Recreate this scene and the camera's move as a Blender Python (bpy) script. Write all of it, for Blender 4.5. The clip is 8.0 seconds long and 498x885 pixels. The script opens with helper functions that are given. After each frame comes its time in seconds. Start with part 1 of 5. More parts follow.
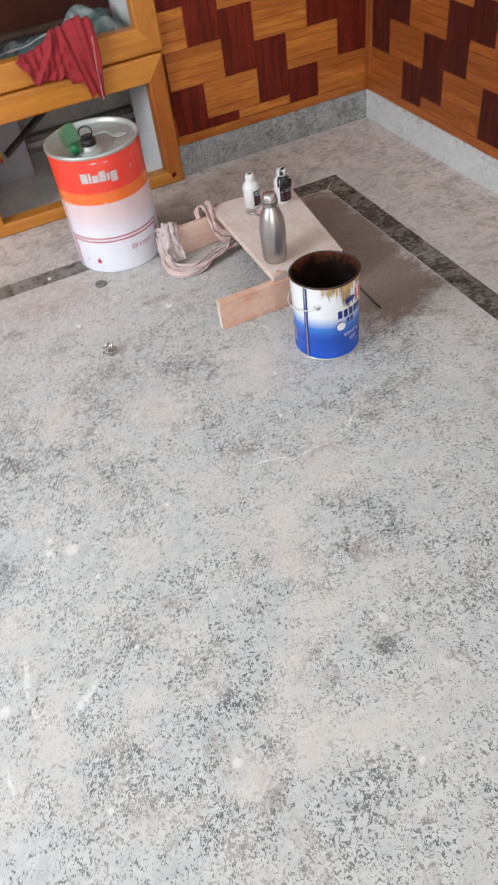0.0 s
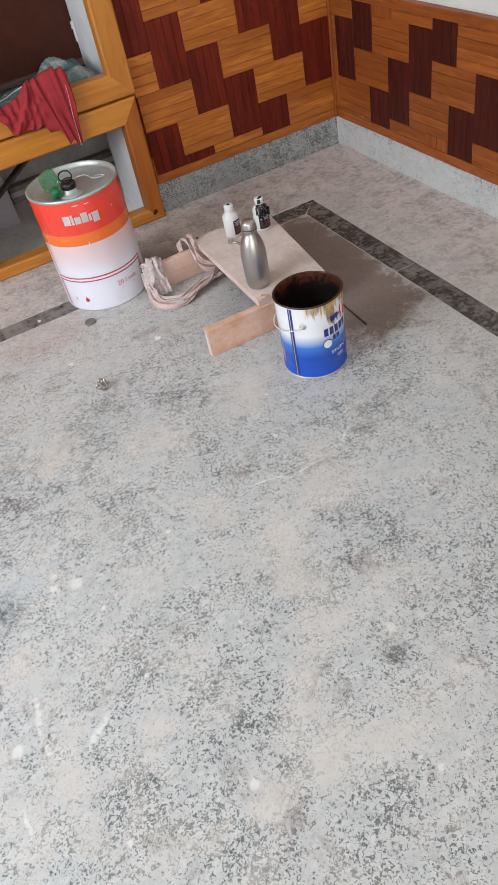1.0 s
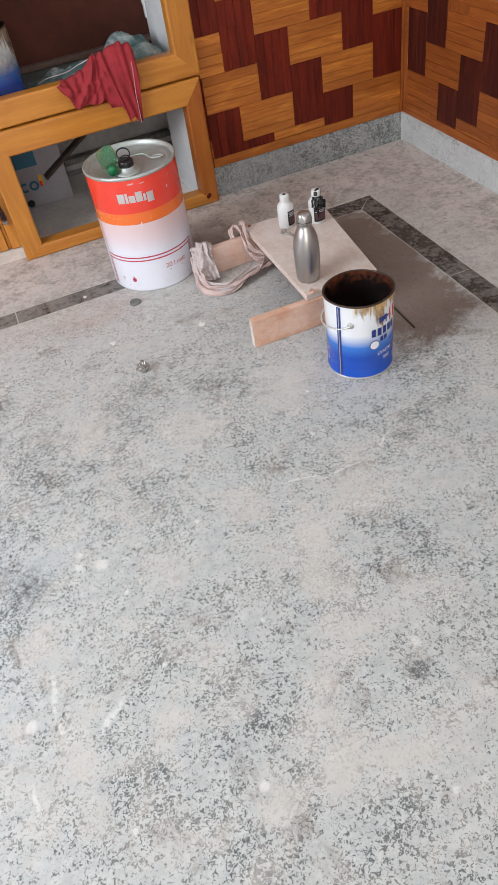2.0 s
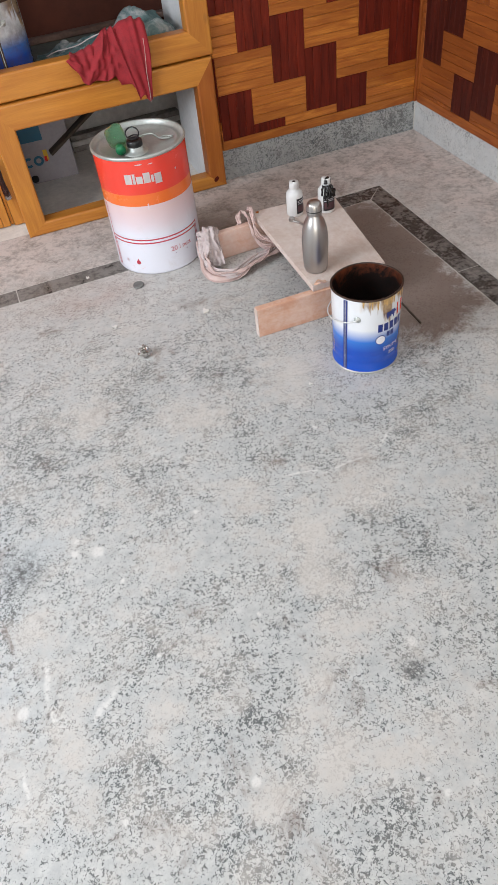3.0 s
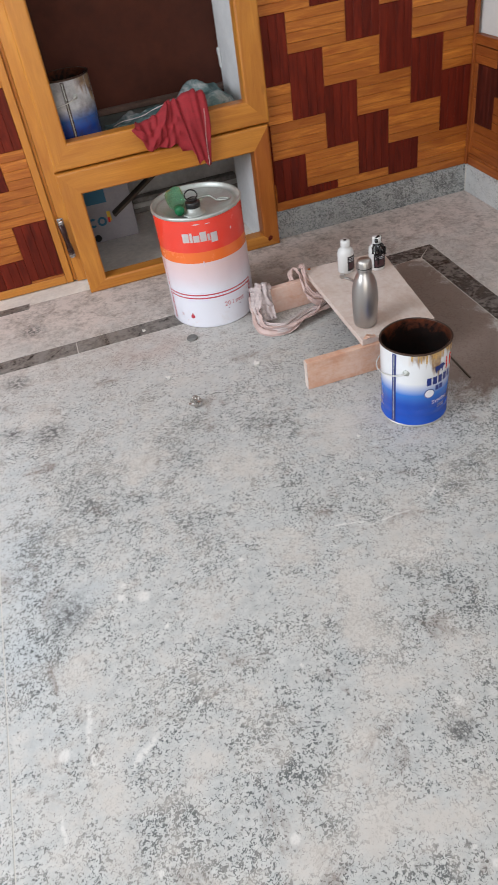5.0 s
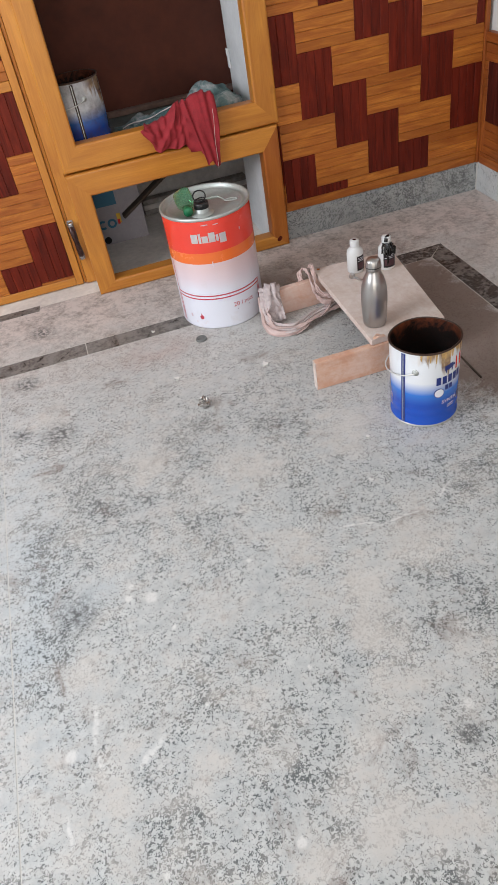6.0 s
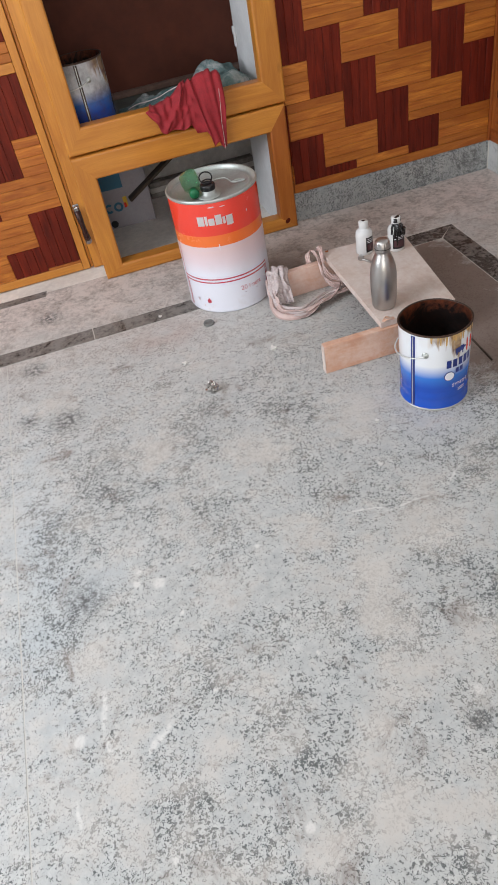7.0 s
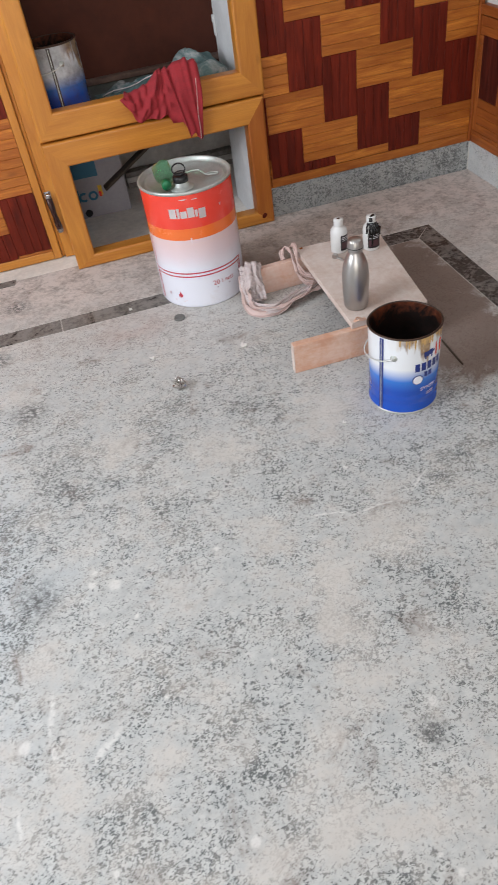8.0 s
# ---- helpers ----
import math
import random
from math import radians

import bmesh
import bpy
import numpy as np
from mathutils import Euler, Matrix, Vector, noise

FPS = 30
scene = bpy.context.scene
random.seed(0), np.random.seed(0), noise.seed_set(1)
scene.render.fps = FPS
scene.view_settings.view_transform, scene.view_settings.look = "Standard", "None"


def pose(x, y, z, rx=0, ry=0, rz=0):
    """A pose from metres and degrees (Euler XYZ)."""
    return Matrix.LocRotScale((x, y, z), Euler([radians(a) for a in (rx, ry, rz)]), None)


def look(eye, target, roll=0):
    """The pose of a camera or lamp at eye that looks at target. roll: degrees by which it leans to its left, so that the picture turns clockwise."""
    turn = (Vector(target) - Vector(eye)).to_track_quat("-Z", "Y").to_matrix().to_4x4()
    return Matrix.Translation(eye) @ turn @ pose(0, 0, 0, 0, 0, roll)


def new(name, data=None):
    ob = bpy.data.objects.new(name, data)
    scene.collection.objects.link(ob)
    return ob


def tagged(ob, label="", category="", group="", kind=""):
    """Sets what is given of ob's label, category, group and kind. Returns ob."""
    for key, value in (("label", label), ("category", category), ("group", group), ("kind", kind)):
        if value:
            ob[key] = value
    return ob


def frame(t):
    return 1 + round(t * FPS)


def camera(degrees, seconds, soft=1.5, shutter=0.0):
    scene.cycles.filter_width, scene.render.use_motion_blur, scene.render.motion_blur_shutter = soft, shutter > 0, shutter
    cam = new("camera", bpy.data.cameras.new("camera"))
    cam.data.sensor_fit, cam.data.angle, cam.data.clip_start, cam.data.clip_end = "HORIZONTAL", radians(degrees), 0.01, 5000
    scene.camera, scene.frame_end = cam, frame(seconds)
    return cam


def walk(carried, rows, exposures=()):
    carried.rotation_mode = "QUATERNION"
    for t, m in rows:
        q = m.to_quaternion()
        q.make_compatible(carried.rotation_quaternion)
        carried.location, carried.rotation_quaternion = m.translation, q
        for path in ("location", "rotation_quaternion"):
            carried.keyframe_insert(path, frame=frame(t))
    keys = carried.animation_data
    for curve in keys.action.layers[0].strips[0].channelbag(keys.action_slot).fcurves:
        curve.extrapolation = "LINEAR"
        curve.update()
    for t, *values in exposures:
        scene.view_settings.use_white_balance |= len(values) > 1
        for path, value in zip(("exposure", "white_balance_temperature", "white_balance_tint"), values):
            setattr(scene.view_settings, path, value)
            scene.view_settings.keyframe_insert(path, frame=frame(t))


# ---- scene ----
PATH = [
    (0, (-1.544, -2.459, 1.185), (-1.104, -1.149, -0.261), -9.2),
    (0.5, (-1.54, -2.484, 1.173), (-1.045, -1.125, -0.208), -12.0),
    (1, (-1.542, -2.488, 1.174), (-1.071, -1.12, -0.207), -13.2),
    (1.5, (-1.545, -2.453, 1.178), (-1.132, -1.075, -0.212), -11.0),
    (1.7, (-1.55, -2.458, 1.175), (-1.154, -1.075, -0.214), -10.9),
    (2.8, (-1.547, -2.435, 1.174), (-1.168, -1.084, -0.251), -8.5),
    (3, (-1.558, -2.428, 1.179), (-1.17, -1.084, -0.25), -7.9),
    (3.5, (-1.55, -2.44, 1.175), (-1.17, -1.063, -0.224), -9.4),
    (4, (-1.552, -2.451, 1.179), (-1.233, -1.007, -0.168), -12.0),
    (4.5, (-1.551, -2.449, 1.175), (-1.213, -1.003, -0.165), -11.0),
    (5, (-1.561, -2.45, 1.185), (-1.257, -0.962, -0.117), -9.7),
    (5.2, (-1.567, -2.45, 1.183), (-1.273, -0.971, -0.13), -8.9),
    (6.3, (-1.546, -2.451, 1.175), (-1.274, -0.945, -0.112), -11.5),
    (6.5, (-1.55, -2.457, 1.179), (-1.273, -0.953, -0.11), -11.8),
    (7, (-1.543, -2.442, 1.165), (-1.313, -0.956, -0.155), -11.9),
    (7.5, (-1.528, -2.44, 1.163), (-1.315, -0.967, -0.173), -11.3),
    (8, (-1.493, -2.42, 1.151), (-1.221, -0.962, -0.191), -9.3),
]
cam = camera(39.4, 8.0, soft=1.5, shutter=0.4)
walk(cam, [(t, look(eye, target, roll)) for t, eye, target, roll in PATH], exposures=[(0.0, 0.16), (0.6, 0.05), (1.0, 0.04), (1.7, 0.05), (2.8, 0.12), (3.5, 0.08), (4.0, 0.09), (4.5, 0.0), (5.2, -0.03), (6.3, -0.03), (7.0, -0.04), (8.0, -0.02)])

# ---- world and light ----
world = bpy.data.worlds.new("sky")
scene.world = world
world.use_nodes = True
sky = world.node_tree.nodes.new("ShaderNodeTexSky")
sky.sky_type, sky.sun_disc = "NISHITA", False
sky.sun_elevation, sky.sun_rotation = radians(38), radians(200)
background = world.node_tree.nodes["Background"]
world.node_tree.links.new(sky.outputs["Color"], background.inputs["Color"])
background.inputs["Strength"].default_value = 0.12


def window_light(name, m, width, height, watts, colour):
    lamp = bpy.data.lights.new(name, "AREA")
    lamp.shape, lamp.size, lamp.size_y, lamp.energy, lamp.color = "RECTANGLE", width, height, watts, colour
    ob = new(name, lamp)
    ob.matrix_world = m
    return ob


# daylight of the balcony door behind the walker and of the window in the west wall
window_light("door_daylight", pose(-2.05, -4.12, 1.25, 90, 0, 0), 1.9, 1.9, 26, (1.0, 0.955, 0.925))
window_light("window_daylight", pose(-3.52, -1.45, 1.5, 90, 0, -90), 1.3, 1.1, 68, (0.88, 0.93, 1.0))


# ---- node helpers ----
def start(name):
    m = bpy.data.materials.new(name)
    m.use_nodes = True
    nt = m.node_tree
    return m, nt, nt.nodes["Principled BSDF"]


def feed(nt, socket, value):
    if isinstance(value, bpy.types.NodeSocket):
        nt.links.new(value, socket)
    elif isinstance(value, tuple) and len(value) == 3 and len(socket.default_value) == 4:
        socket.default_value = (*value, 1)
    else:
        socket.default_value = value


def place(nt, scale=(1, 1, 1), shift=0.0):
    """Object coordinates, stretched; shift: how far each object's own random number moves them."""
    co = nt.nodes.new("ShaderNodeTexCoord").outputs["Object"]
    if shift:
        rnd = nt.nodes.new("ShaderNodeObjectInfo").outputs["Random"]
        mul = nt.nodes.new("ShaderNodeMath")
        mul.operation = "MULTIPLY"
        feed(nt, mul.inputs[0], rnd)
        mul.inputs[1].default_value = shift
        add = nt.nodes.new("ShaderNodeVectorMath")
        add.operation = "ADD"
        feed(nt, add.inputs[0], co)
        feed(nt, add.inputs[1], mul.outputs[0])
        co = add.outputs[0]
    mp = nt.nodes.new("ShaderNodeMapping")
    mp.inputs["Scale"].default_value = scale
    feed(nt, mp.inputs["Vector"], co)
    return mp.outputs["Vector"]


def grain(nt, vec, scale, detail=4.0, rough=0.55, distort=0.0):
    n = nt.nodes.new("ShaderNodeTexNoise")
    feed(nt, n.inputs["Vector"], vec)
    n.inputs["Scale"].default_value, n.inputs["Detail"].default_value = scale, detail
    n.inputs["Roughness"].default_value, n.inputs["Distortion"].default_value = rough, distort
    return n.outputs["Fac"]


def cells(nt, vec, scale, out="Distance"):
    v = nt.nodes.new("ShaderNodeTexVoronoi")
    feed(nt, v.inputs["Vector"], vec)
    v.inputs["Scale"].default_value = scale
    return v.outputs[out]


def ramp(nt, fac, stops, constant=False):
    r = nt.nodes.new("ShaderNodeValToRGB")
    feed(nt, r.inputs["Fac"], fac)
    if constant:
        r.color_ramp.interpolation = "CONSTANT"
    el = r.color_ramp.elements
    while len(el) < len(stops):
        el.new(0.5)
    for e, (at, c) in zip(el, stops):
        e.position = at
        e.color = (*c, 1) if isinstance(c, tuple) else (c, c, c, 1)
    return r.outputs["Color"]


def blend(nt, fac, a, b, kind="MIX"):
    mx = nt.nodes.new("ShaderNodeMix")
    mx.data_type, mx.blend_type = "RGBA", kind
    feed(nt, mx.inputs[0], fac)
    feed(nt, mx.inputs[6], a)
    feed(nt, mx.inputs[7], b)
    return mx.outputs[2]


def calc(nt, kind, a, b=0.0, clamp=False):
    mt = nt.nodes.new("ShaderNodeMath")
    mt.operation, mt.use_clamp = kind, clamp
    feed(nt, mt.inputs[0], a)
    feed(nt, mt.inputs[1], b)
    return mt.outputs[0]


def axis(nt, vec, which):
    sp = nt.nodes.new("ShaderNodeSeparateXYZ")
    feed(nt, sp.inputs[0], vec)
    return sp.outputs[which]


def relief(nt, bsdf, height, strength=0.3, distance=0.002):
    b = nt.nodes.new("ShaderNodeBump")
    b.inputs["Strength"].default_value, b.inputs["Distance"].default_value = strength, distance
    feed(nt, b.inputs["Height"], height)
    nt.links.new(b.outputs["Normal"], bsdf.inputs["Normal"])


def wander(nt, vec, amount=0.05, scale=14.0):
    """The place, pushed about by noise, so that spots get uneven edges."""
    n = nt.nodes.new("ShaderNodeTexNoise")
    feed(nt, n.inputs["Vector"], vec)
    n.inputs["Scale"].default_value, n.inputs["Detail"].default_value, n.inputs["Roughness"].default_value = scale, 5.0, 0.7
    sub = nt.nodes.new("ShaderNodeVectorMath")
    sub.operation = "SUBTRACT"
    feed(nt, sub.inputs[0], n.outputs["Color"])
    sub.inputs[1].default_value = (0.5, 0.5, 0.5)
    mad = nt.nodes.new("ShaderNodeVectorMath")
    mad.operation = "MULTIPLY_ADD"
    feed(nt, mad.inputs[0], sub.outputs[0])
    mad.inputs[1].default_value = (amount, amount, 0.0)
    feed(nt, mad.inputs[2], vec)
    return mad.outputs[0]


def blot(nt, vec, cx, cy, rx, ry, soft=0.5, strength=1.0, turn=0.0):
    """A spot of that strength on the floor round (cx, cy), fading to 0 at its edge; turn: degrees by which its long axis leans."""
    ln = nt.nodes.new("ShaderNodeVectorMath")
    if rx == ry:
        ln.operation = "DISTANCE"
        feed(nt, ln.inputs[0], vec)
        ln.inputs[1].default_value = (cx, cy, 0)
    else:
        mp = nt.nodes.new("ShaderNodeMapping")
        mp.vector_type = "TEXTURE"
        mp.inputs["Location"].default_value = (cx, cy, 0)
        mp.inputs["Rotation"].default_value = (0, 0, radians(turn))
        mp.inputs["Scale"].default_value = (rx, ry, 1.0)
        feed(nt, mp.inputs["Vector"], vec)
        ln.operation = "LENGTH"
        feed(nt, ln.inputs[0], mp.outputs[0])
    unit = rx if rx == ry else 1.0
    rng = nt.nodes.new("ShaderNodeMapRange")
    rng.interpolation_type = "SMOOTHSTEP"
    feed(nt, rng.inputs["Value"], ln.outputs["Value"])
    for title, value in (("From Min", unit * (1.0 - soft)), ("From Max", unit * (1.0 + soft)), ("To Min", strength), ("To Max", 0.0)):
        rng.inputs[title].default_value = value
    return rng.outputs["Result"]


def blots(nt, vec, spots, grow=1.0, soft=0.5, strength=1.0):
    """Spots (x, y, radius), or (x, y, half length, half width, turn)."""
    out = 0.0
    for cx, cy, *size in spots:
        rx, ry, turn = size if len(size) == 3 else (size[0], size[-1], 0.0)
        out = calc(nt, "MAXIMUM", out, blot(nt, vec, cx, cy, rx * grow, ry * grow, soft, strength, turn))
    return out


# ---- materials ----
# where the floor is crowded with dark grains, where dust lies thick, and where white wash dripped
CROWDED = [(-1.80, -1.23, 0.08), (-1.71, -1.19, 0.07), (-1.89, -1.56, 0.06), (-1.50, -1.34, 0.06), (-1.445, -0.99, 0.07), (-1.70, -1.03, 0.07), (-1.23, -1.03, 0.05), (-1.594, -1.714, 0.05), (-1.508, -1.662, 0.05), (-1.475, -1.91, 0.07), (-1.71, -1.96, 0.05), (-1.28, -1.77, 0.05),
           (-1.073, -1.665, 0.06), (-1.05, -1.755, 0.05), (-1.185, -1.953, 0.035), (-1.321, -2.02, 0.04), (-1.44, -2.03, 0.04), (-1.33, -2.16, 0.04), (-0.80, -1.43, 0.09), (-0.73, -1.27, 0.08), (-1.57, -1.20, 0.06), (-1.546, -2.10, 0.04), (-1.134, -1.976, 0.03)]
PALE = [(-1.23, -1.618, 0.045), (-1.532, -1.547, 0.045), (-1.315, -1.61, 0.05), (-1.609, -1.87, 0.032), (-1.762, -1.79, 0.035), (-1.861, -1.757, 0.025), (-1.78, -1.86, 0.03), (-1.86, -1.943, 0.035), (-1.78, -1.97, 0.03), (-1.509, -2.058, 0.04), (-1.25, -1.725, 0.045), (-1.265, -1.856, 0.05),
        (-1.054, -1.536, 0.06), (-1.049, -1.138, 0.08), (-1.554, -1.052, 0.05), (-1.343, -1.169, 0.06), (-1.384, -1.96, 0.045), (-1.371, -2.073, 0.05), (-1.80, -0.70, 0.07), (-1.815, -1.60, 0.045), (-1.336, -1.906, 0.04), (-1.108, -1.827, 0.05), (-1.279, -2.09, 0.035), (-1.306, -1.459, 0.05)]
DRIPS = [(-1.68, -1.425, 0.007), (-1.69, -1.456, 0.009), (-1.643, -1.471, 0.014), (-1.613, -1.565, 0.006), (-1.591, -1.755, 0.005), (-1.389, -1.752, 0.005), (-1.509, -2.031, 0.009), (-1.721, -2.004, 0.006), (-1.848, -1.760, 0.014), (-1.258, -2.137, 0.005), (-1.241, -2.166, 0.006), (-1.421, -1.462, 0.007), (-1.077, -1.344, 0.007)]
# dragged smears of wash and scratches in the dust: x, y, half length, half width, turn
SMEARS = [(-1.719, -1.812, 0.024, 0.006, 48), (-1.697, -1.798, 0.024, 0.006, 44), (-1.797, -1.715, 0.045, 0.006, 82), (-1.798, -1.790, 0.025, 0.005, 100), (-1.862, -1.89, 0.03, 0.004, 93), (-0.946, -1.449, 0.036, 0.0035, 39), (-1.075, -1.482, 0.06, 0.003, 2), (-1.165, -1.462, 0.05, 0.003, -14), (-1.16, -1.919, 0.012, 0.010, 0)]


def granite(name, dust, fleck=0.56, stained_shaded=False, shift=0.0, bare_top=False, dust_colour=(0.66, 0.615, 0.568), stone=((0.43, 0.445, 0.445), (0.63, 0.63, 0.61))):
    m, nt, b = start(name)
    co = place(nt, shift=shift)
    big = grain(nt, co, 2.3, 4, 0.6)
    mid = grain(nt, co, 11.0, 5, 0.65, 0.4)
    fine = grain(nt, co, 172, 2.4, 0.58, 1.2)
    clump = grain(nt, co, 48, 3, 0.6, 0.4)
    tiny = grain(nt, co, 420, 2, 0.6)
    base = ramp(nt, calc(nt, "ADD", calc(nt, "MULTIPLY", grain(nt, co, 34, 5, 0.7), 0.6), calc(nt, "MULTIPLY", mid, 0.4)), [(0.34, stone[0]), (0.64, stone[1])])
    drift = calc(nt, "ADD", calc(nt, "MULTIPLY", calc(nt, "SUBTRACT", mid, 0.5), 0.34), calc(nt, "MULTIPLY", calc(nt, "SUBTRACT", big, 0.5), 0.12))
    if stained_shaded:
        push = wander(nt, co, 0.16)
        drift = calc(nt, "ADD", drift, blots(nt, push, CROWDED, 1.25, 0.9, 0.040))
    near = calc(nt, "ADD", calc(nt, "ADD", calc(nt, "MULTIPLY", fine, 0.74), calc(nt, "MULTIPLY", clump, 0.26)), drift)
    flecks = ramp(nt, near, [(fleck + 0.004, 0.0), (fleck + 0.058, 0.88)])
    dark = ramp(nt, tiny, [(0.35, (0.026, 0.031, 0.034)), (0.65, (0.105, 0.117, 0.121))])
    # single dark crystals between the clusters
    crystal = calc(nt, "SUBTRACT", cells(nt, wander(nt, co, 0.010, 90.0), 125.0), calc(nt, "MULTIPLY", calc(nt, "SUBTRACT", near, fleck - 0.05), 3.4))
    flecks = calc(nt, "MAXIMUM", flecks, ramp(nt, calc(nt, "ADD", crystal, 0.2), [(0.17, 0.85), (0.39, 0.0)]))
    shade = ramp(nt, near, [(fleck - 0.10, 0.0), (fleck + 0.04, 0.24)])
    if stained_shaded:
        # bluish daylight from the window, painted in as a strip without dust
        bare = blots(nt, wander(nt, co, 0.12, 10.0), [(-1.885, -1.30, 0.26, 0.05, 92), (-1.90, -1.52, 0.07, 0.05, 90), (-1.80, -1.44, 0.06, 0.03, 10)], 1.25, 0.9, 0.6)
        base = blend(nt, bare, base, (0.51, 0.555, 0.58))
    colour = blend(nt, shade, base, (0.27, 0.285, 0.285))
    colour = blend(nt, flecks, colour, dark)
    # dry cement and sanding dust over it
    powder = calc(nt, "ADD", calc(nt, "MULTIPLY", grain(nt, co, 5.5, 6, 0.7, 0.4), 0.55), calc(nt, "MULTIPLY", grain(nt, co, 24, 5, 0.7), 0.45))
    laid = calc(nt, "ADD", powder, blots(nt, wander(nt, co, 0.10, 16.0), PALE, 0.95, 0.9, 0.115)) if stained_shaded else powder
    veil = ramp(nt, laid, [(0.60 - dust * 0.30, 0.0), (0.74 - dust * 0.20, 0.78)])
    if stained_shaded:
        veil = calc(nt, "MULTIPLY", veil, calc(nt, "SUBTRACT", 1.0, bare))
    if bare_top:
        veil = calc(nt, "MULTIPLY", veil, ramp(nt, calc(nt, "MULTIPLY", calc(nt, "ADD", axis(nt, co, 2), calc(nt, "MULTIPLY", clump, 0.05)), 5.0), [(0.53, 1.0), (0.68, 0.1)]))
    if stained_shaded:
        # the strip along the walls was never swept
        unswept = ramp(nt, calc(nt, "ADD", calc(nt, "ADD", calc(nt, "MULTIPLY", calc(nt, "MAXIMUM", axis(nt, co, 1), calc(nt, "SUBTRACT", axis(nt, co, 0), 0.08)), 0.72), 0.62), calc(nt, "MULTIPLY", mid, 0.55)), [(0.345, 0.0), (0.79, 0.90)])
        veil = calc(nt, "MAXIMUM", veil, unswept)
    hue = ramp(nt, grain(nt, co, 6.0, 4, 0.6, 0.6), [(0.40, 0.0), (0.60, 1.0)])
    colour = blend(nt, calc(nt, "MULTIPLY", hue, 0.08), colour, (0.60, 0.55, 0.48))
    tone = blend(nt, ramp(nt, grain(nt, co, 8.0, 5, 0.65), [(0.35, 0.0), (0.65, 1.0)]), dust_colour, tuple(c * 0.84 for c in dust_colour))
    if stained_shaded:
        tone = blend(nt, calc(nt, "MULTIPLY", unswept, 0.85), tone, (0.70, 0.605, 0.56))
    colour = blend(nt, veil, colour, tone)
    if stained_shaded:
        # brown spill stain, with the board's soft shadow painted into it
        colour = blend(nt, ramp(nt, calc(nt, "ADD", calc(nt, "MULTIPLY", blots(nt, push, [(-0.55, -0.68, 0.14, 0.32), (-0.60, -1.00, 0.15, 0.17), (-0.80, -0.40, 0.14, 0.09)], 1.0, 0.8, 1.0), 0.62), calc(nt, "MULTIPLY", grain(nt, co, 9, 6, 0.76, 0.6), 1.3)), [(0.74, 0.0), (1.52, 0.84)]), colour, (0.165, 0.105, 0.080))
        # drum's shadow on the floor beside it, painted as a brown blot
        colour = blend(nt, blot(nt, push, -1.00, -0.33, 0.14, 0.12, 0.9, 0.75), colour, (0.20, 0.145, 0.115))
        colour = blend(nt, calc(nt, "MULTIPLY", blots(nt, wander(nt, co, 0.06, 40.0), [(-1.785, -0.806, 0.032), (-1.80, -1.452, 0.030), (-1.86, -0.50, 0.025), (-1.79, -0.20, 0.03), (-1.887, -0.763, 0.018), (-1.185, -1.97, 0.014)], 1.35, 0.9, 0.95), ramp(nt, grain(nt, co, 85, 4, 0.7), [(0.42, 0.05), (0.56, 1.0)])), colour, (0.10, 0.10, 0.10))
        colour = blend(nt, blot(nt, wander(nt, co, 0.25, 8.0), -1.43, -0.53, 0.10, 0.06, 0.9, 0.24), colour, (0.42, 0.22, 0.17))
        # grime trodden into the unswept dust
        grime = calc(nt, "MULTIPLY", ramp(nt, calc(nt, "ADD", calc(nt, "MULTIPLY", grain(nt, co, 13, 6, 0.75), 0.6), calc(nt, "MULTIPLY", grain(nt, co, 60, 3, 0.7), 0.4)), [(0.46, 0.0), (0.64, 0.85)]), ramp(nt, unswept, [(0.25, 0.0), (0.75, 1.0)]))
        colour = blend(nt, grime, colour, (0.22, 0.19, 0.165))
        specks = calc(nt, "MULTIPLY", ramp(nt, cells(nt, co, 17.0), [(0.03, 1.0), (0.08, 0.0)]), ramp(nt, axis(nt, cells(nt, co, 17.0, "Color"), 0), [(0.70, 0.0), (0.74, 0.7)]))
        colour = blend(nt, specks, colour, (0.13, 0.12, 0.11))
        rub = ramp(nt, grain(nt, co, 90, 4, 0.7), [(0.36, 0.45), (0.56, 1.0)])
        smear = calc(nt, "MULTIPLY", blots(nt, wander(nt, co, 0.014, 30.0), SMEARS, 0.85, 0.6, 0.7), rub)
        colour = blend(nt, smear, colour, (0.76, 0.74, 0.71))
        # splashes of white wash
        colour = blend(nt, blots(nt, wander(nt, co, 0.018, 70.0), DRIPS, 0.85, 0.45, 0.75), colour, (0.74, 0.72, 0.69))
    feed(nt, b.inputs["Base Color"], colour)
    feed(nt, b.inputs["Roughness"], ramp(nt, veil, [(0.0, 0.48), (1.0, 0.85)]))
    relief(nt, b, calc(nt, "ADD", calc(nt, "MULTIPLY", fine, 0.4), powder), 0.15, 0.002)
    return m


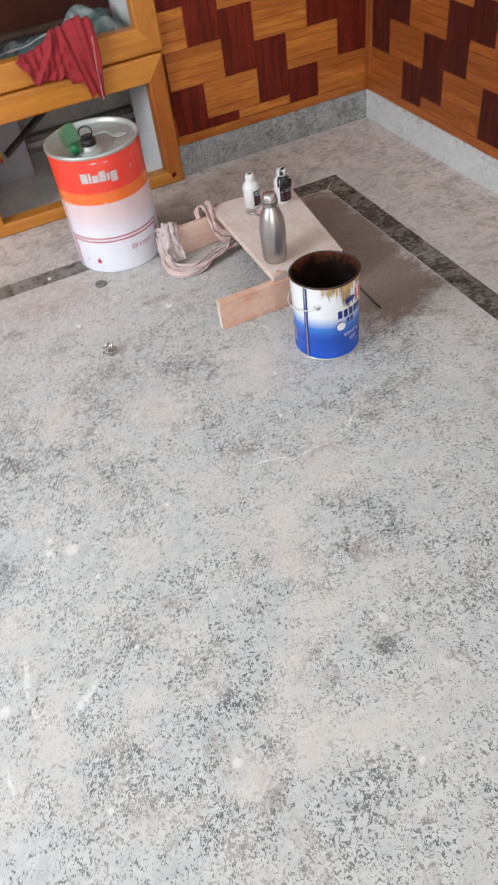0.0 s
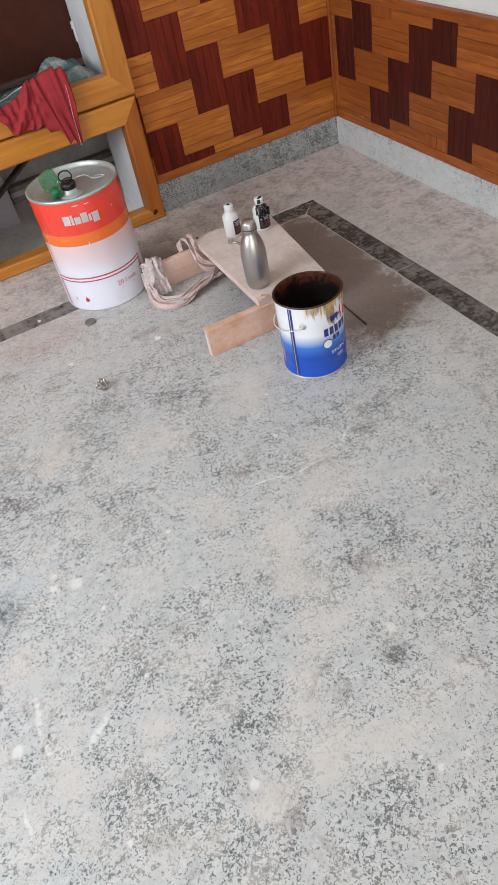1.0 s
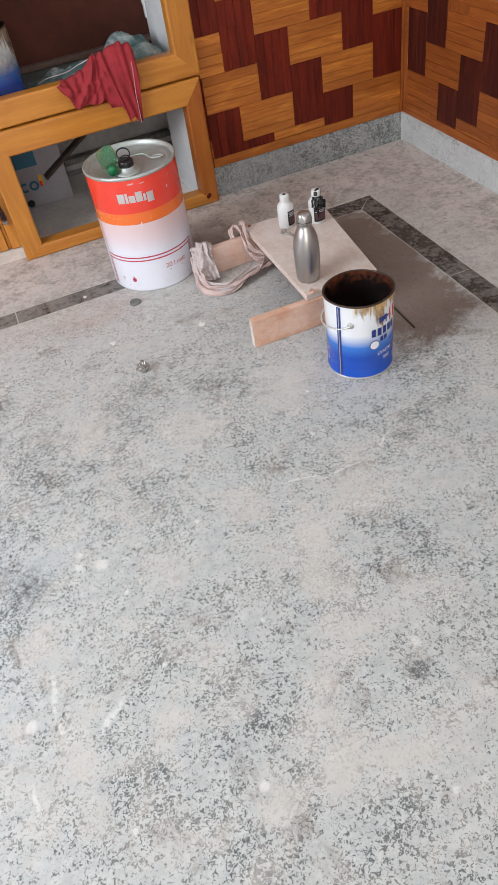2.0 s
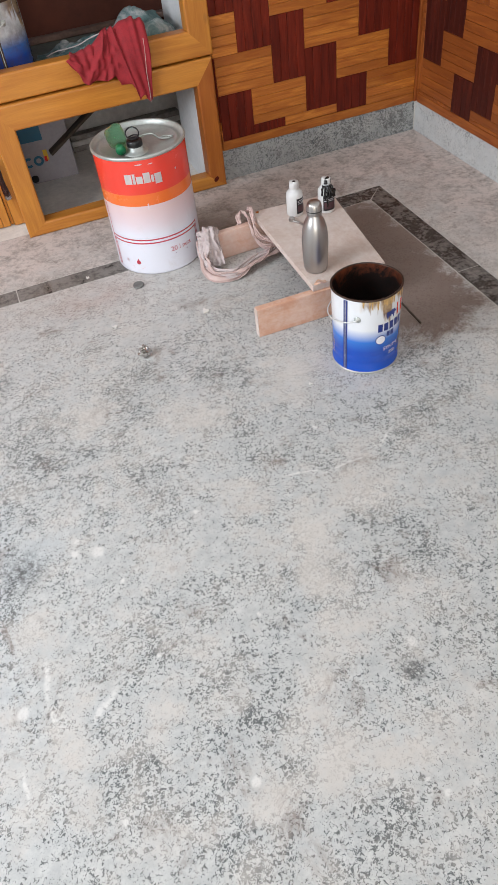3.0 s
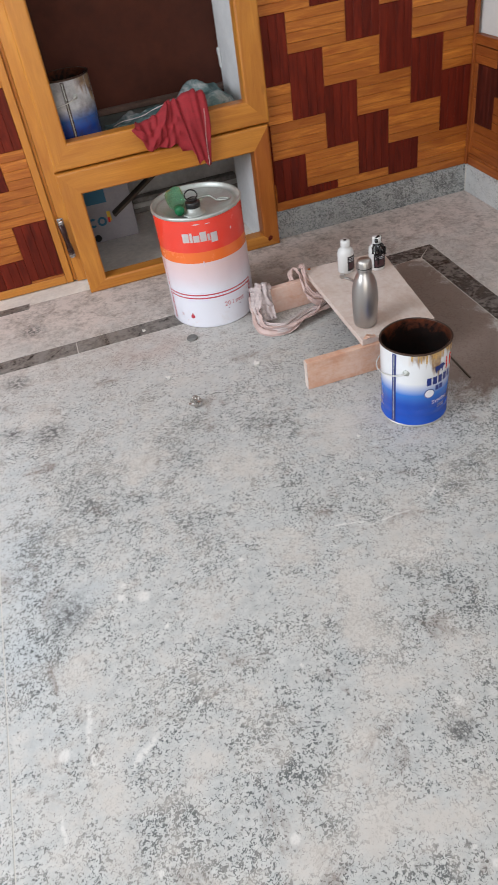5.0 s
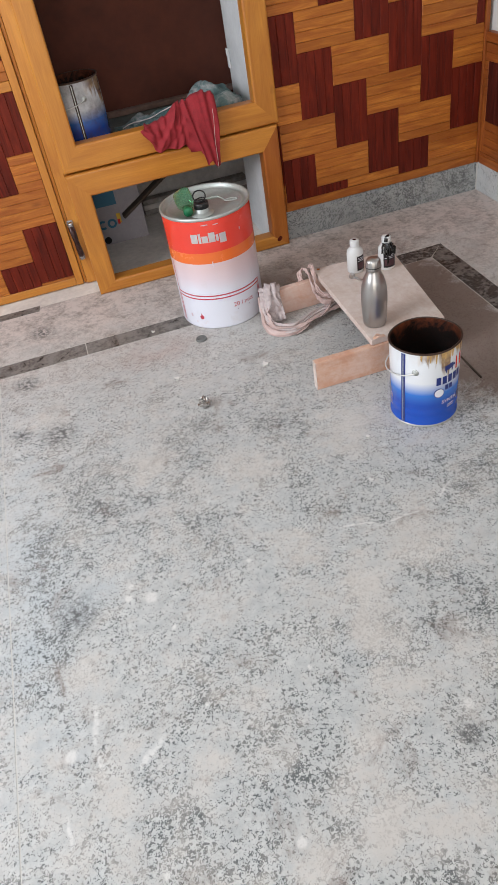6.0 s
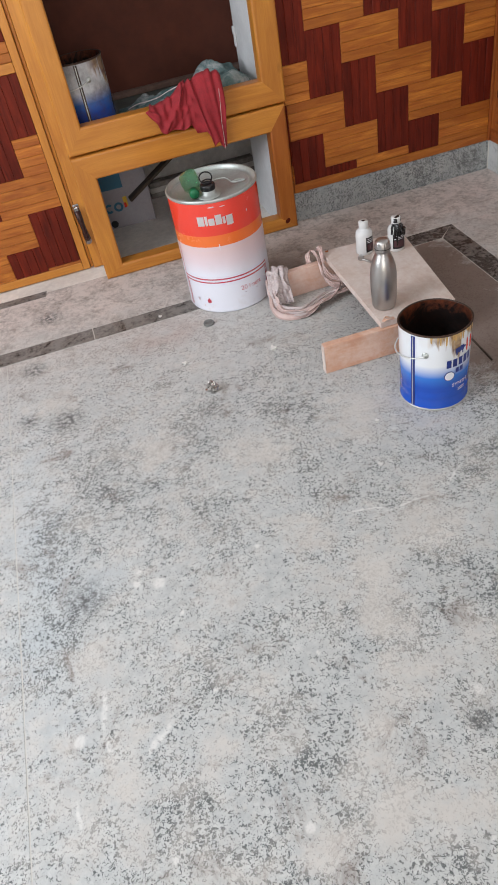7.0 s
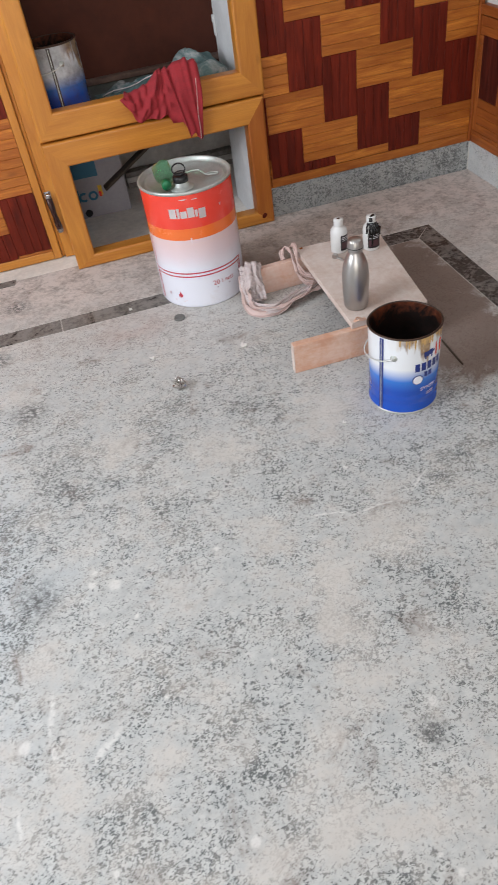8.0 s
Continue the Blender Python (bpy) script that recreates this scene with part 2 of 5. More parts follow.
def timber(name, light, dark, gloss, streak=16.0, shift=40.0, vary=0.35, shine=0.35, dusty=None):
    """Varnished or raw wood; the grain runs along the object's x."""
    m, nt, b = start(name)
    co = place(nt, (1.0, 9.0, 9.0), shift)
    ring = grain(nt, co, streak * 0.35, 5, 0.6, 1.2)
    hair = grain(nt, place(nt, (4.0, 110.0, 110.0), shift), 3.0, 3, 0.6)
    tone = calc(nt, "ADD", calc(nt, "MULTIPLY", ring, 0.75), calc(nt, "MULTIPLY", hair, 0.25))
    colour = ramp(nt, tone, [(0.33, dark), (0.52, tuple((p + q) / 2 for p, q in zip(light, dark))), (0.66, light)])
    rnd = nt.nodes.new("ShaderNodeObjectInfo").outputs["Random"]
    colour = blend(nt, calc(nt, "MULTIPLY", rnd, vary), colour, tuple(c * 0.62 for c in dark), "MIX")
    knots = ramp(nt, cells(nt, place(nt, (1.0, 2.2, 2.2), shift), 2.6), [(0.025, 1.0), (0.07, 0.0)])
    colour = blend(nt, calc(nt, "MULTIPLY", knots, 0.7), colour, tuple(c * 0.3 for c in dark))
    if dusty:
        film = calc(nt, "ADD", calc(nt, "MULTIPLY", grain(nt, place(nt, shift=shift), 11, 6, 0.7, 0.5), 0.7), calc(nt, "MULTIPLY", grain(nt, place(nt, shift=shift), 70, 3, 0.6), 0.3))
        colour = blend(nt, ramp(nt, film, [(0.40, 0.0), (0.64, 0.75)]), colour, dusty)
    feed(nt, b.inputs["Base Color"], colour)
    feed(nt, b.inputs["Roughness"], ramp(nt, tone, [(0.2, gloss + 0.12), (0.8, gloss)]))
    b.inputs["Specular IOR Level"].default_value = shine
    relief(nt, b, tone, 0.25, 0.0012)
    return m


def plain(name, colour, rough, metal=0.0, mottle=0.12, size=14.0, bump=0.15, coat=0.0):
    m, nt, b = start(name)
    co = place(nt)
    n = calc(nt, "ADD", calc(nt, "MULTIPLY", grain(nt, co, size, 5, 0.6), 0.6), calc(nt, "MULTIPLY", grain(nt, co, size * 7, 3, 0.6), 0.4))
    feed(nt, b.inputs["Base Color"], ramp(nt, n, [(0.3, tuple(c * (1 - mottle) for c in colour)), (0.7, tuple(min(1.0, c * (1 + mottle * 0.6)) for c in colour))]))
    feed(nt, b.inputs["Roughness"], ramp(nt, n, [(0.3, max(0.03, rough - 0.06)), (0.7, min(1.0, rough + 0.08))]))
    b.inputs["Metallic"].default_value = metal
    b.inputs["Coat Weight"].default_value = coat
    relief(nt, b, n, bump, 0.002)
    return m


M_FLOOR = granite("dusty_granite", 0.42, 0.538, stained_shaded=True)
M_SKIRT = granite("granite_skirting", -0.1, 0.500, shift=7.0, stone=((0.30, 0.325, 0.33), (0.47, 0.48, 0.47)))
M_SKIRT_DUSTY = granite("cement_smeared_granite", 0.85, 0.55, bare_top=True, dust_colour=(0.60, 0.62, 0.62))
M_PINE = timber("varnished_pine", (0.69, 0.255, 0.042), (0.33, 0.080, 0.013), 0.36, vary=0.5)
M_PINE_RED = timber("red_varnished_pine", (0.42, 0.125, 0.024), (0.22, 0.050, 0.011), 0.36, vary=0.45)
M_FRAME_RED = timber("reddish_varnished_wood", (0.50, 0.17, 0.030), (0.32, 0.085, 0.016), 0.3, 7.0, 20.0, 0.15)
M_FRAME = timber("golden_varnished_wood", (0.64, 0.27, 0.042), (0.43, 0.145, 0.020), 0.28, 7.0, 20.0, 0.15, shine=0.5)
M_MAHOGANY = timber("dark_mahogany", (0.215, 0.025, 0.011), (0.075, 0.009, 0.005), 0.40, shine=0.16)
# same mahogany, darkened: the east wall's shade is put into its colour
M_MAHOGANY_SHADED = timber("shaded_mahogany", (0.105, 0.018, 0.010), (0.040, 0.007, 0.005), 0.42, shine=0.16)
M_BOARD = timber("dusty_plywood", (0.66, 0.54, 0.47), (0.57, 0.44, 0.38), 0.8, 4.0, 20.0, 0.05, dusty=(0.74, 0.67, 0.63))
M_PLANK = timber("raw_pink_wood", (0.74, 0.45, 0.32), (0.60, 0.31, 0.20), 0.75, 5.0, 20.0, 0.06, dusty=(0.76, 0.59, 0.49))
M_PLANK_DUSTY = timber("dusty_pink_wood", (0.74, 0.48, 0.38), (0.62, 0.36, 0.26), 0.8, 5.0, 20.0, 0.06, dusty=(0.76, 0.62, 0.56))
M_DARKSTICK = timber("weathered_dark_wood", (0.10, 0.075, 0.055), (0.045, 0.032, 0.024), 0.7)
M_DUSTSTICK = timber("dusty_grey_wood", (0.30, 0.27, 0.235), (0.16, 0.14, 0.12), 0.85, dusty=(0.42, 0.39, 0.36))
M_PLASTER = plain("white_plaster", (0.66, 0.65, 0.63), 0.9, mottle=0.07, size=5)
M_CEMENT = plain("bare_cement", (0.64, 0.61, 0.57), 0.95, mottle=0.35, size=6, bump=0.6)
M_BROWN = plain("brown_back_panel", (0.118, 0.034, 0.020), 0.9, mottle=0.5, size=2.2)
M_WHITEBOARD = plain("dusty_white_laminate", (0.66, 0.66, 0.66), 0.6, mottle=0.14, size=9)
M_JOINT = plain("pale_grout", (0.60, 0.58, 0.54), 0.95)
M_TIN = plain("dull_tinplate", (0.52, 0.545, 0.52), 0.42, 0.6, 0.22, 18, 0.2)
M_STEEL = plain("brushed_steel", (0.49, 0.47, 0.455), 0.34, 1.0, 0.03, 8, 0.0)
M_CHROME = plain("chrome", (0.42, 0.41, 0.41), 0.2, 1.0, 0.03)
M_RED = plain("red_print", (0.80, 0.052, 0.030), 0.22, 0.0, 0.04, coat=0.4)
M_ORANGE = plain("orange_print", (0.84, 0.165, 0.028), 0.24, 0.0, 0.04, coat=0.4)
M_LILAC = plain("pale_pink_print", (0.76, 0.62, 0.65), 0.28, 0.0, 0.05, coat=0.3)
M_WHITE = plain("white_print", (0.80, 0.795, 0.85), 0.28, 0.0, 0.03, coat=0.3)
M_BRIGHT = plain("bright_white_print", (0.88, 0.87, 0.86), 0.3, 0.0, 0.02)
M_LINE = plain("crimson_print", (0.50, 0.045, 0.07), 0.3)
M_GREYINK = plain("grey_violet_ink", (0.28, 0.16, 0.24), 0.5)
M_NAVY = plain("navy_ink", (0.012, 0.03, 0.20), 0.35)
M_BLACK = plain("black_plastic", (0.012, 0.012, 0.013), 0.3, mottle=0.3)
M_TEAL = plain("teal_print", (0.03, 0.15, 0.24), 0.5)
M_YELLOW = plain("yellow_print", (0.75, 0.45, 0.03), 0.5)
M_CARTON = plain("grey_white_carton", (0.36, 0.34, 0.36), 0.8, mottle=0.16)
M_NICHE = plain("dusty_pale_cement", (0.80, 0.75, 0.69), 0.95, mottle=0.25, size=7, bump=0.4)
M_GLUE = plain("dried_brown_glue", (0.030, 0.012, 0.006), 0.28, mottle=0.5, size=22, bump=0.6)
M_DRIP = plain("amber_glue_drip", (0.58, 0.36, 0.13), 0.35, mottle=0.45, size=30)
M_WIRE = plain("white_wire", (0.70, 0.70, 0.68), 0.4, 0.3)
M_BOTTLE = plain("white_bottle_plastic", (0.74, 0.74, 0.73), 0.4, mottle=0.06)
M_INK = plain("black_spill", (0.012, 0.011, 0.011), 0.25, mottle=0.3)
M_PURPLE = plain("dark_maroon_label", (0.075, 0.028, 0.035), 0.45)
M_SHELF = plain("dark_dusty_shelf", (0.12, 0.125, 0.105), 0.9, mottle=0.5, size=12, bump=0.4)
M_LEDGE = plain("brown_dusty_ledge", (0.21, 0.13, 0.10), 0.9, mottle=0.4, size=10)
M_RIM = plain("glue_caked_tin", (0.055, 0.025, 0.014), 0.4, 0.2, 0.6, 26, 0.6)
# chrome grip whose dark reddish reflection is put into the base colour
M_GRIP = plain("dark_reflection_chrome_grip", (0.045, 0.018, 0.016), 0.25, 0.4, 0.2)
M_DARKCAP = plain("dull_grey_metal", (0.20, 0.20, 0.19), 0.6, 0.3, 0.3, 40)
M_FOIL = plain("crumpled_foil", (0.50, 0.48, 0.46), 0.22, 1.0, 0.15, 60, 0.5)
M_SCRAP = plain("white_paper_scrap", (0.78, 0.76, 0.72), 0.9)
M_RAG = plain("red_rag_fabric", (0.33, 0.022, 0.030), 0.9, mottle=0.35, size=40, bump=0.4)


def two_tone_cloth():
    """Grey-green cloth, bleached and dusty in patches."""
    m, nt, b = start("grey_green_rag_fabric")
    co = place(nt)
    patches = ramp(nt, grain(nt, co, 13, 5, 0.7, 0.8), [(0.40, (0.065, 0.125, 0.125)), (0.52, (0.15, 0.22, 0.22)), (0.64, (0.42, 0.43, 0.42))])
    weave = grain(nt, co, 260, 2, 0.6)
    feed(nt, b.inputs["Base Color"], blend(nt, calc(nt, "MULTIPLY", weave, 0.35), patches, (0.05, 0.07, 0.07)))
    b.inputs["Roughness"].default_value = 0.95
    relief(nt, b, weave, 0.4, 0.002)
    return m


M_TEALRAG = two_tone_cloth()
M_BAG = plain("pinkish_plastic_film", (0.72, 0.54, 0.50), 0.42, mottle=0.16, size=25, bump=0.4)
M_BAGWHITE = plain("white_plastic_film", (0.72, 0.62, 0.61), 0.4, mottle=0.12, size=25, bump=0.4)

for film_stuff, cover in ((M_BAG, 0.80), (M_BAGWHITE, 0.72)):
    film_stuff.node_tree.nodes["Principled BSDF"].inputs["Alpha"].default_value = cover


def inlay_stone():
    m, nt, b = start("dark_inlay_stone")
    co = place(nt)
    speck = grain(nt, co, 120, 3, 0.65)
    dusty = ramp(nt, calc(nt, "ADD", calc(nt, "MULTIPLY", grain(nt, co, 15, 6, 0.7, 0.8), 0.6), calc(nt, "MULTIPLY", grain(nt, co, 70, 4, 0.7), 0.4)), [(0.0, 0.0), (1.0, 1.0)])
    west = ramp(nt, calc(nt, "MULTIPLY", axis(nt, co, 0), -1.0), [(0.5, 0.0), (1.0, 0.075)])
    dusty = ramp(nt, calc(nt, "ADD", dusty, west), [(0.49, 0.03), (0.62, 0.66)])
    black = ramp(nt, speck, [(0.35, (0.035, 0.032, 0.030)), (0.7, (0.12, 0.11, 0.10))])
    feed(nt, b.inputs["Base Color"], blend(nt, dusty, black, (0.36, 0.335, 0.31)))
    feed(nt, b.inputs["Roughness"], ramp(nt, dusty, [(0.0, 0.25), (1.0, 0.8)]))
    relief(nt, b, speck, 0.15, 0.001)
    return m


M_INLAY = inlay_stone()


def drum_print():
    """White below, passing softly into a pale pink band above."""
    m, nt, b = start("white_to_pink_drum_print")
    co = place(nt)
    rise = calc(nt, "ADD", calc(nt, "MULTIPLY", axis(nt, co, 2), 4.0), calc(nt, "MULTIPLY", grain(nt, co, 9, 3, 0.5), 0.12))
    colour = ramp(nt, rise, [(0.58, (0.75, 0.755, 0.83)), (0.76, (0.74, 0.61, 0.65)), (0.92, (0.73, 0.545, 0.55))])
    smear = ramp(nt, grain(nt, co, 26, 5, 0.7, 0.5), [(0.55, 0.0), (0.75, 0.35)])
    feed(nt, b.inputs["Base Color"], blend(nt, smear, colour, (0.62, 0.57, 0.56)))
    b.inputs["Roughness"].default_value = 0.28
    b.inputs["Coat Weight"].default_value = 0.3
    relief(nt, b, grain(nt, co, 14, 3, 0.5), 0.06, 0.002)
    return m


M_DRUM = drum_print()


def can_print(name, worn, grimy=0.0):
    """White above, blue below, with the soft border of the print; worn: old glue run down from the rim; grimy: grime
    and painted shade over all.
    """
    m, nt, b = start(name)
    co = place(nt)
    z = axis(nt, co, 2)
    fade = ramp(nt, calc(nt, "MULTIPLY", z, 4.5), [(0.30, (0.004, 0.070, 0.46)), (0.44, (0.03, 0.17, 0.60)), (0.60, (0.76, 0.78, 0.81))])
    wrap = place(nt, (14.0, 14.0, 2.2))
    runs = calc(nt, "ADD", grain(nt, wrap, 2.4, 4, 0.6, 0.3), calc(nt, "MULTIPLY", calc(nt, "SUBTRACT", z, 0.205 - 0.05 * worn), 4.2 - worn))
    facing = calc(nt, "ADD", calc(nt, "MULTIPLY", axis(nt, co, 0), 3.06), calc(nt, "MULTIPLY", axis(nt, co, 1), -11.43))
    runs = calc(nt, "MULTIPLY", ramp(nt, runs, [(0.42, 0.0), (0.52, 0.9)]), ramp(nt, facing, [(0.55, 0.06), (0.82, 1.0)]))
    rust = ramp(nt, grain(nt, co, 30, 4, 0.6), [(0.35, (0.16, 0.065, 0.02)), (0.65, (0.60, 0.38, 0.13))])
    # grime together with the upper sash's shadow, both laid into the colour
    grime_shade = ramp(nt, grain(nt, co, 16, 5, 0.7), [(0.35, 0.25), (0.65, 1.0)])
    printed = blend(nt, runs, fade, rust)
    feed(nt, b.inputs["Base Color"], blend(nt, calc(nt, "MULTIPLY", grime_shade, grimy), printed, (0.07, 0.055, 0.048)))
    b.inputs["Roughness"].default_value = 0.27
    b.inputs["Coat Weight"].default_value = 0.3
    relief(nt, b, grain(nt, co, 40, 3, 0.5), 0.08, 0.002)
    return m


M_CAN = can_print("blue_white_can_print", 0.0)
M_CAN_OLD = can_print("grimy_shaded_blue_white_can_print", 0.35, 0.68)


def green_plastic():
    m, nt, b = start("green_bottle_plastic")
    b.inputs["Base Color"].default_value = (0.30, 0.76, 0.46, 1)
    b.inputs["Roughness"].default_value = 0.06
    b.inputs["Transmission Weight"].default_value = 1.0
    b.inputs["IOR"].default_value = 1.06
    b.inputs["Coat Weight"].default_value = 1.0
    b.inputs["Coat Roughness"].default_value = 0.08
    relief(nt, b, grain(nt, place(nt), 30, 3, 0.5), 0.3, 0.004)
    return m


def lining(name, high):
    """Dried glue inside a can: black below, rusty brown and flaking towards the rim."""
    m, nt, b = start(name)
    co = place(nt)
    flake = calc(nt, "ADD", calc(nt, "MULTIPLY", grain(nt, co, 18, 5, 0.7, 0.8), 0.7), calc(nt, "MULTIPLY", grain(nt, co, 70, 3, 0.6), 0.3))
    rise = calc(nt, "MULTIPLY", calc(nt, "SUBTRACT", axis(nt, co, 2), high - 0.10), 4.0)
    crust = ramp(nt, calc(nt, "ADD", flake, rise), [(0.70, 0.0), (0.94, 0.85)])
    feed(nt, b.inputs["Base Color"], blend(nt, crust, ramp(nt, flake, [(0.4, (0.004, 0.002, 0.0015)), (0.65, (0.016, 0.006, 0.004))]), (0.17, 0.042, 0.016)))
    feed(nt, b.inputs["Roughness"], ramp(nt, flake, [(0.3, 0.5), (0.7, 0.8)]))
    b.inputs["Specular IOR Level"].default_value = 0.2
    relief(nt, b, flake, 0.6, 0.003)
    return m


M_LINING = lining("dried_glue_lining", 0.238)
M_GREEN = green_plastic()
M_GREENCAP = plain("green_cap_plastic", (0.01, 0.16, 0.06), 0.3)


# ---- mesh helpers ----
def part(name, bm, material, parent=None, label="", m=None, smooth=False):
    """Links a bmesh as one mesh object, under a thing or a part."""
    me = bpy.data.meshes.new(name)
    bm.to_mesh(me)
    bm.free()
    if smooth:
        me.polygons.foreach_set("use_smooth", [True] * len(me.polygons))
    for one in material if isinstance(material, (list, tuple)) else (material,):
        me.materials.append(one)
    ob = new(name, me)
    if parent:
        ob.parent = parent
    if m is not None:
        ob.matrix_basis = m
    return tagged(ob, label)


def thing(name, m, label, category, group="", kind=""):
    ob = new(name)
    ob.empty_display_size = 0.05
    ob.matrix_basis = m
    return tagged(ob, label, category, group, kind)


def block(x0, x1, y0, y1, z0, z1, bevel=0.0, segments=1):
    bm = bmesh.new()
    bmesh.ops.create_cube(bm, size=1.0)
    for v in bm.verts:
        v.co = ((x0 + x1) / 2 + v.co.x * (x1 - x0), (y0 + y1) / 2 + v.co.y * (y1 - y0), (z0 + z1) / 2 + v.co.z * (z1 - z0))
    if bevel:
        bmesh.ops.bevel(bm, geom=bm.edges[:], offset=bevel, segments=segments, affect="EDGES", profile=0.6)
    return bm


def prism(corners, z0, z1, bevel=0.0):
    """An upright prism over corners (x, y), anticlockwise."""
    bm = bmesh.new()
    low = [bm.verts.new((x, y, z0)) for x, y in corners]
    high = [bm.verts.new((x, y, z1)) for x, y in corners]
    bm.faces.new(high)
    bm.faces.new(low[::-1])
    for i in range(len(corners)):
        j = (i + 1) % len(corners)
        bm.faces.new((low[i], low[j], high[j], high[i]))
    if bevel:
        bmesh.ops.bevel(bm, geom=bm.edges[:], offset=bevel, segments=1, affect="EDGES")
    return bm


def lathe(profile, sides=48, slots=None, warp=None, a0=0.0, a1=360.0):
    """Turns a profile of (radius, z) round z; slots: a material index for each stretch."""
    bm = bmesh.new()
    closed = a1 - a0 >= 360
    count = sides if closed else sides + 1
    rings = []
    for r, z in profile:
        ring = []
        for i in range(count):
            a = radians(a0 + (a1 - a0) * i / sides)
            k = warp(a, z) if warp else 1.0
            ring.append(bm.verts.new((r * k * math.cos(a), r * k * math.sin(a), z)))
        rings.append(ring)
    for k in range(len(rings) - 1):
        for i in range(sides):
            j = (i + 1) % count
            try:
                f = bm.faces.new((rings[k][i], rings[k][j], rings[k + 1][j], rings[k + 1][i]))
                f.material_index = slots[k] if slots else 0
            except ValueError:
                pass
    bmesh.ops.remove_doubles(bm, verts=bm.verts[:], dist=1e-6)
    return bm


def patch(radius, a0, a1, z0, z1, lift=0.0004, steps=None):
    """A thin printed field on a drum of that radius, between two angles and two heights."""
    steps = steps or max(2, int(abs(a1 - a0) / 3))
    bm = bmesh.new()
    rows = []
    for z in (z0, z1):
        rows.append([bm.verts.new(((radius + lift) * math.cos(radians(a0 + (a1 - a0) * i / steps)), (radius + lift) * math.sin(radians(a0 + (a1 - a0) * i / steps)), z)) for i in range(steps + 1)])
    for i in range(steps):
        bm.faces.new((rows[0][i], rows[0][i + 1], rows[1][i + 1], rows[1][i]))
    return bm


def lettering(words, size):
    """The words as a flat bmesh in x and y, centred."""
    curve = bpy.data.curves.new("words", "FONT")
    curve.body, curve.size, curve.align_x, curve.resolution_u = words, size, "CENTER", 3
    ob = new("words", curve)
    me = bpy.data.meshes.new_from_object(ob.evaluated_get(bpy.context.evaluated_depsgraph_get()))
    bpy.data.objects.remove(ob)
    bpy.data.curves.remove(curve)
    bm = bmesh.new()
    bm.from_mesh(me)
    bpy.data.meshes.remove(me)
    return bm


def round_drum(bm, radius, angle, z, lift=0.0006, slant=0.0):
    """Bends a flat bmesh round a drum; x runs along the girth, y upwards."""
    for v in bm.verts:
        a = radians(angle) + v.co.x / radius
        v.co = ((radius + lift) * math.cos(a), (radius + lift) * math.sin(a), z + v.co.y + slant * v.co.x)
    return bm


def spline(points, per=8):
    pts = [Vector(p) for p in points]
    out = []
    for i in range(len(pts) - 1):
        p0, p1, p2, p3 = pts[max(i - 1, 0)], pts[i], pts[i + 1], pts[min(i + 2, len(pts) - 1)]
        for k in range(per):
            t = k / per
            out.append(0.5 * (2 * p1 + (p2 - p0) * t + (2 * p0 - 5 * p1 + 4 * p2 - p3) * t * t + (3 * p1 - p0 - 3 * p2 + p3) * t ** 3))
    return out + [pts[-1]]


def sweep(points, radius, sides=8, rough=0.0, flat=1.0, per=8, seed=0.0):
    """A tube along a smooth line; rough: how crumpled it is."""
    line = spline(points, per)
    bm = bmesh.new()
    rings = []
    for i, p in enumerate(line):
        way = (line[min(i + 1, len(line) - 1)] - line[max(i - 1, 0)]).normalized()
        side = way.cross(Vector((0, 0, 1)))
        side = side.normalized() if side.length > 1e-4 else Vector((1, 0, 0))
        up = side.cross(way)
        ring = []
        for k in range(sides):
            a = 2 * math.pi * k / sides
            r = radius * (1 + rough * noise.noise(Vector((i * 0.33 + seed, k * 1.7, seed)))) * (1 + rough * 0.8 * math.sin(3 * a + i * 0.5 + seed))
            ring.append(bm.verts.new(p + side * math.cos(a) * r + up * math.sin(a) * r * flat))
        rings.append(ring)
    for i in range(len(rings) - 1):
        for k in range(sides):
            j = (k + 1) % sides
            bm.faces.new((rings[i][k], rings[i][j], rings[i + 1][j], rings[i + 1][k]))
    bm.faces.new(rings[0][::-1])
    bm.faces.new(rings[-1])
    return bm


def sheet(nu, nv, spot):
    """A cloth: spot(u, v) gives its points for u and v from 0 to 1."""
    bm = bmesh.new()
    grid = [[bm.verts.new(spot(i / nu, j / nv)) for i in range(nu + 1)] for j in range(nv + 1)]
    for j in range(nv):
        for i in range(nu):
            bm.faces.new((grid[j][i], grid[j][i + 1], grid[j + 1][i + 1], grid[j + 1][i]))
    return bm


def thicken(ob, depth):
    mod = ob.modifiers.new("thickness", "SOLIDIFY")
    mod.thickness, mod.offset = depth, 0.0
    return ob


def merge(*many):
    out = bmesh.new()
    for bm in many:
        me = bpy.data.meshes.new("piece")
        bm.to_mesh(me)
        bm.free()
        out.from_mesh(me)
        bpy.data.meshes.remove(me)
    return out


# ---- the room ----
SK = 0.111          # top of the stone skirting
WEST, SOUTH, TOP = -3.6, -4.2, 2.75


def structure(name, bm, material, label, category):
    return tagged(part(name, bm, material), label, category, kind="structure")


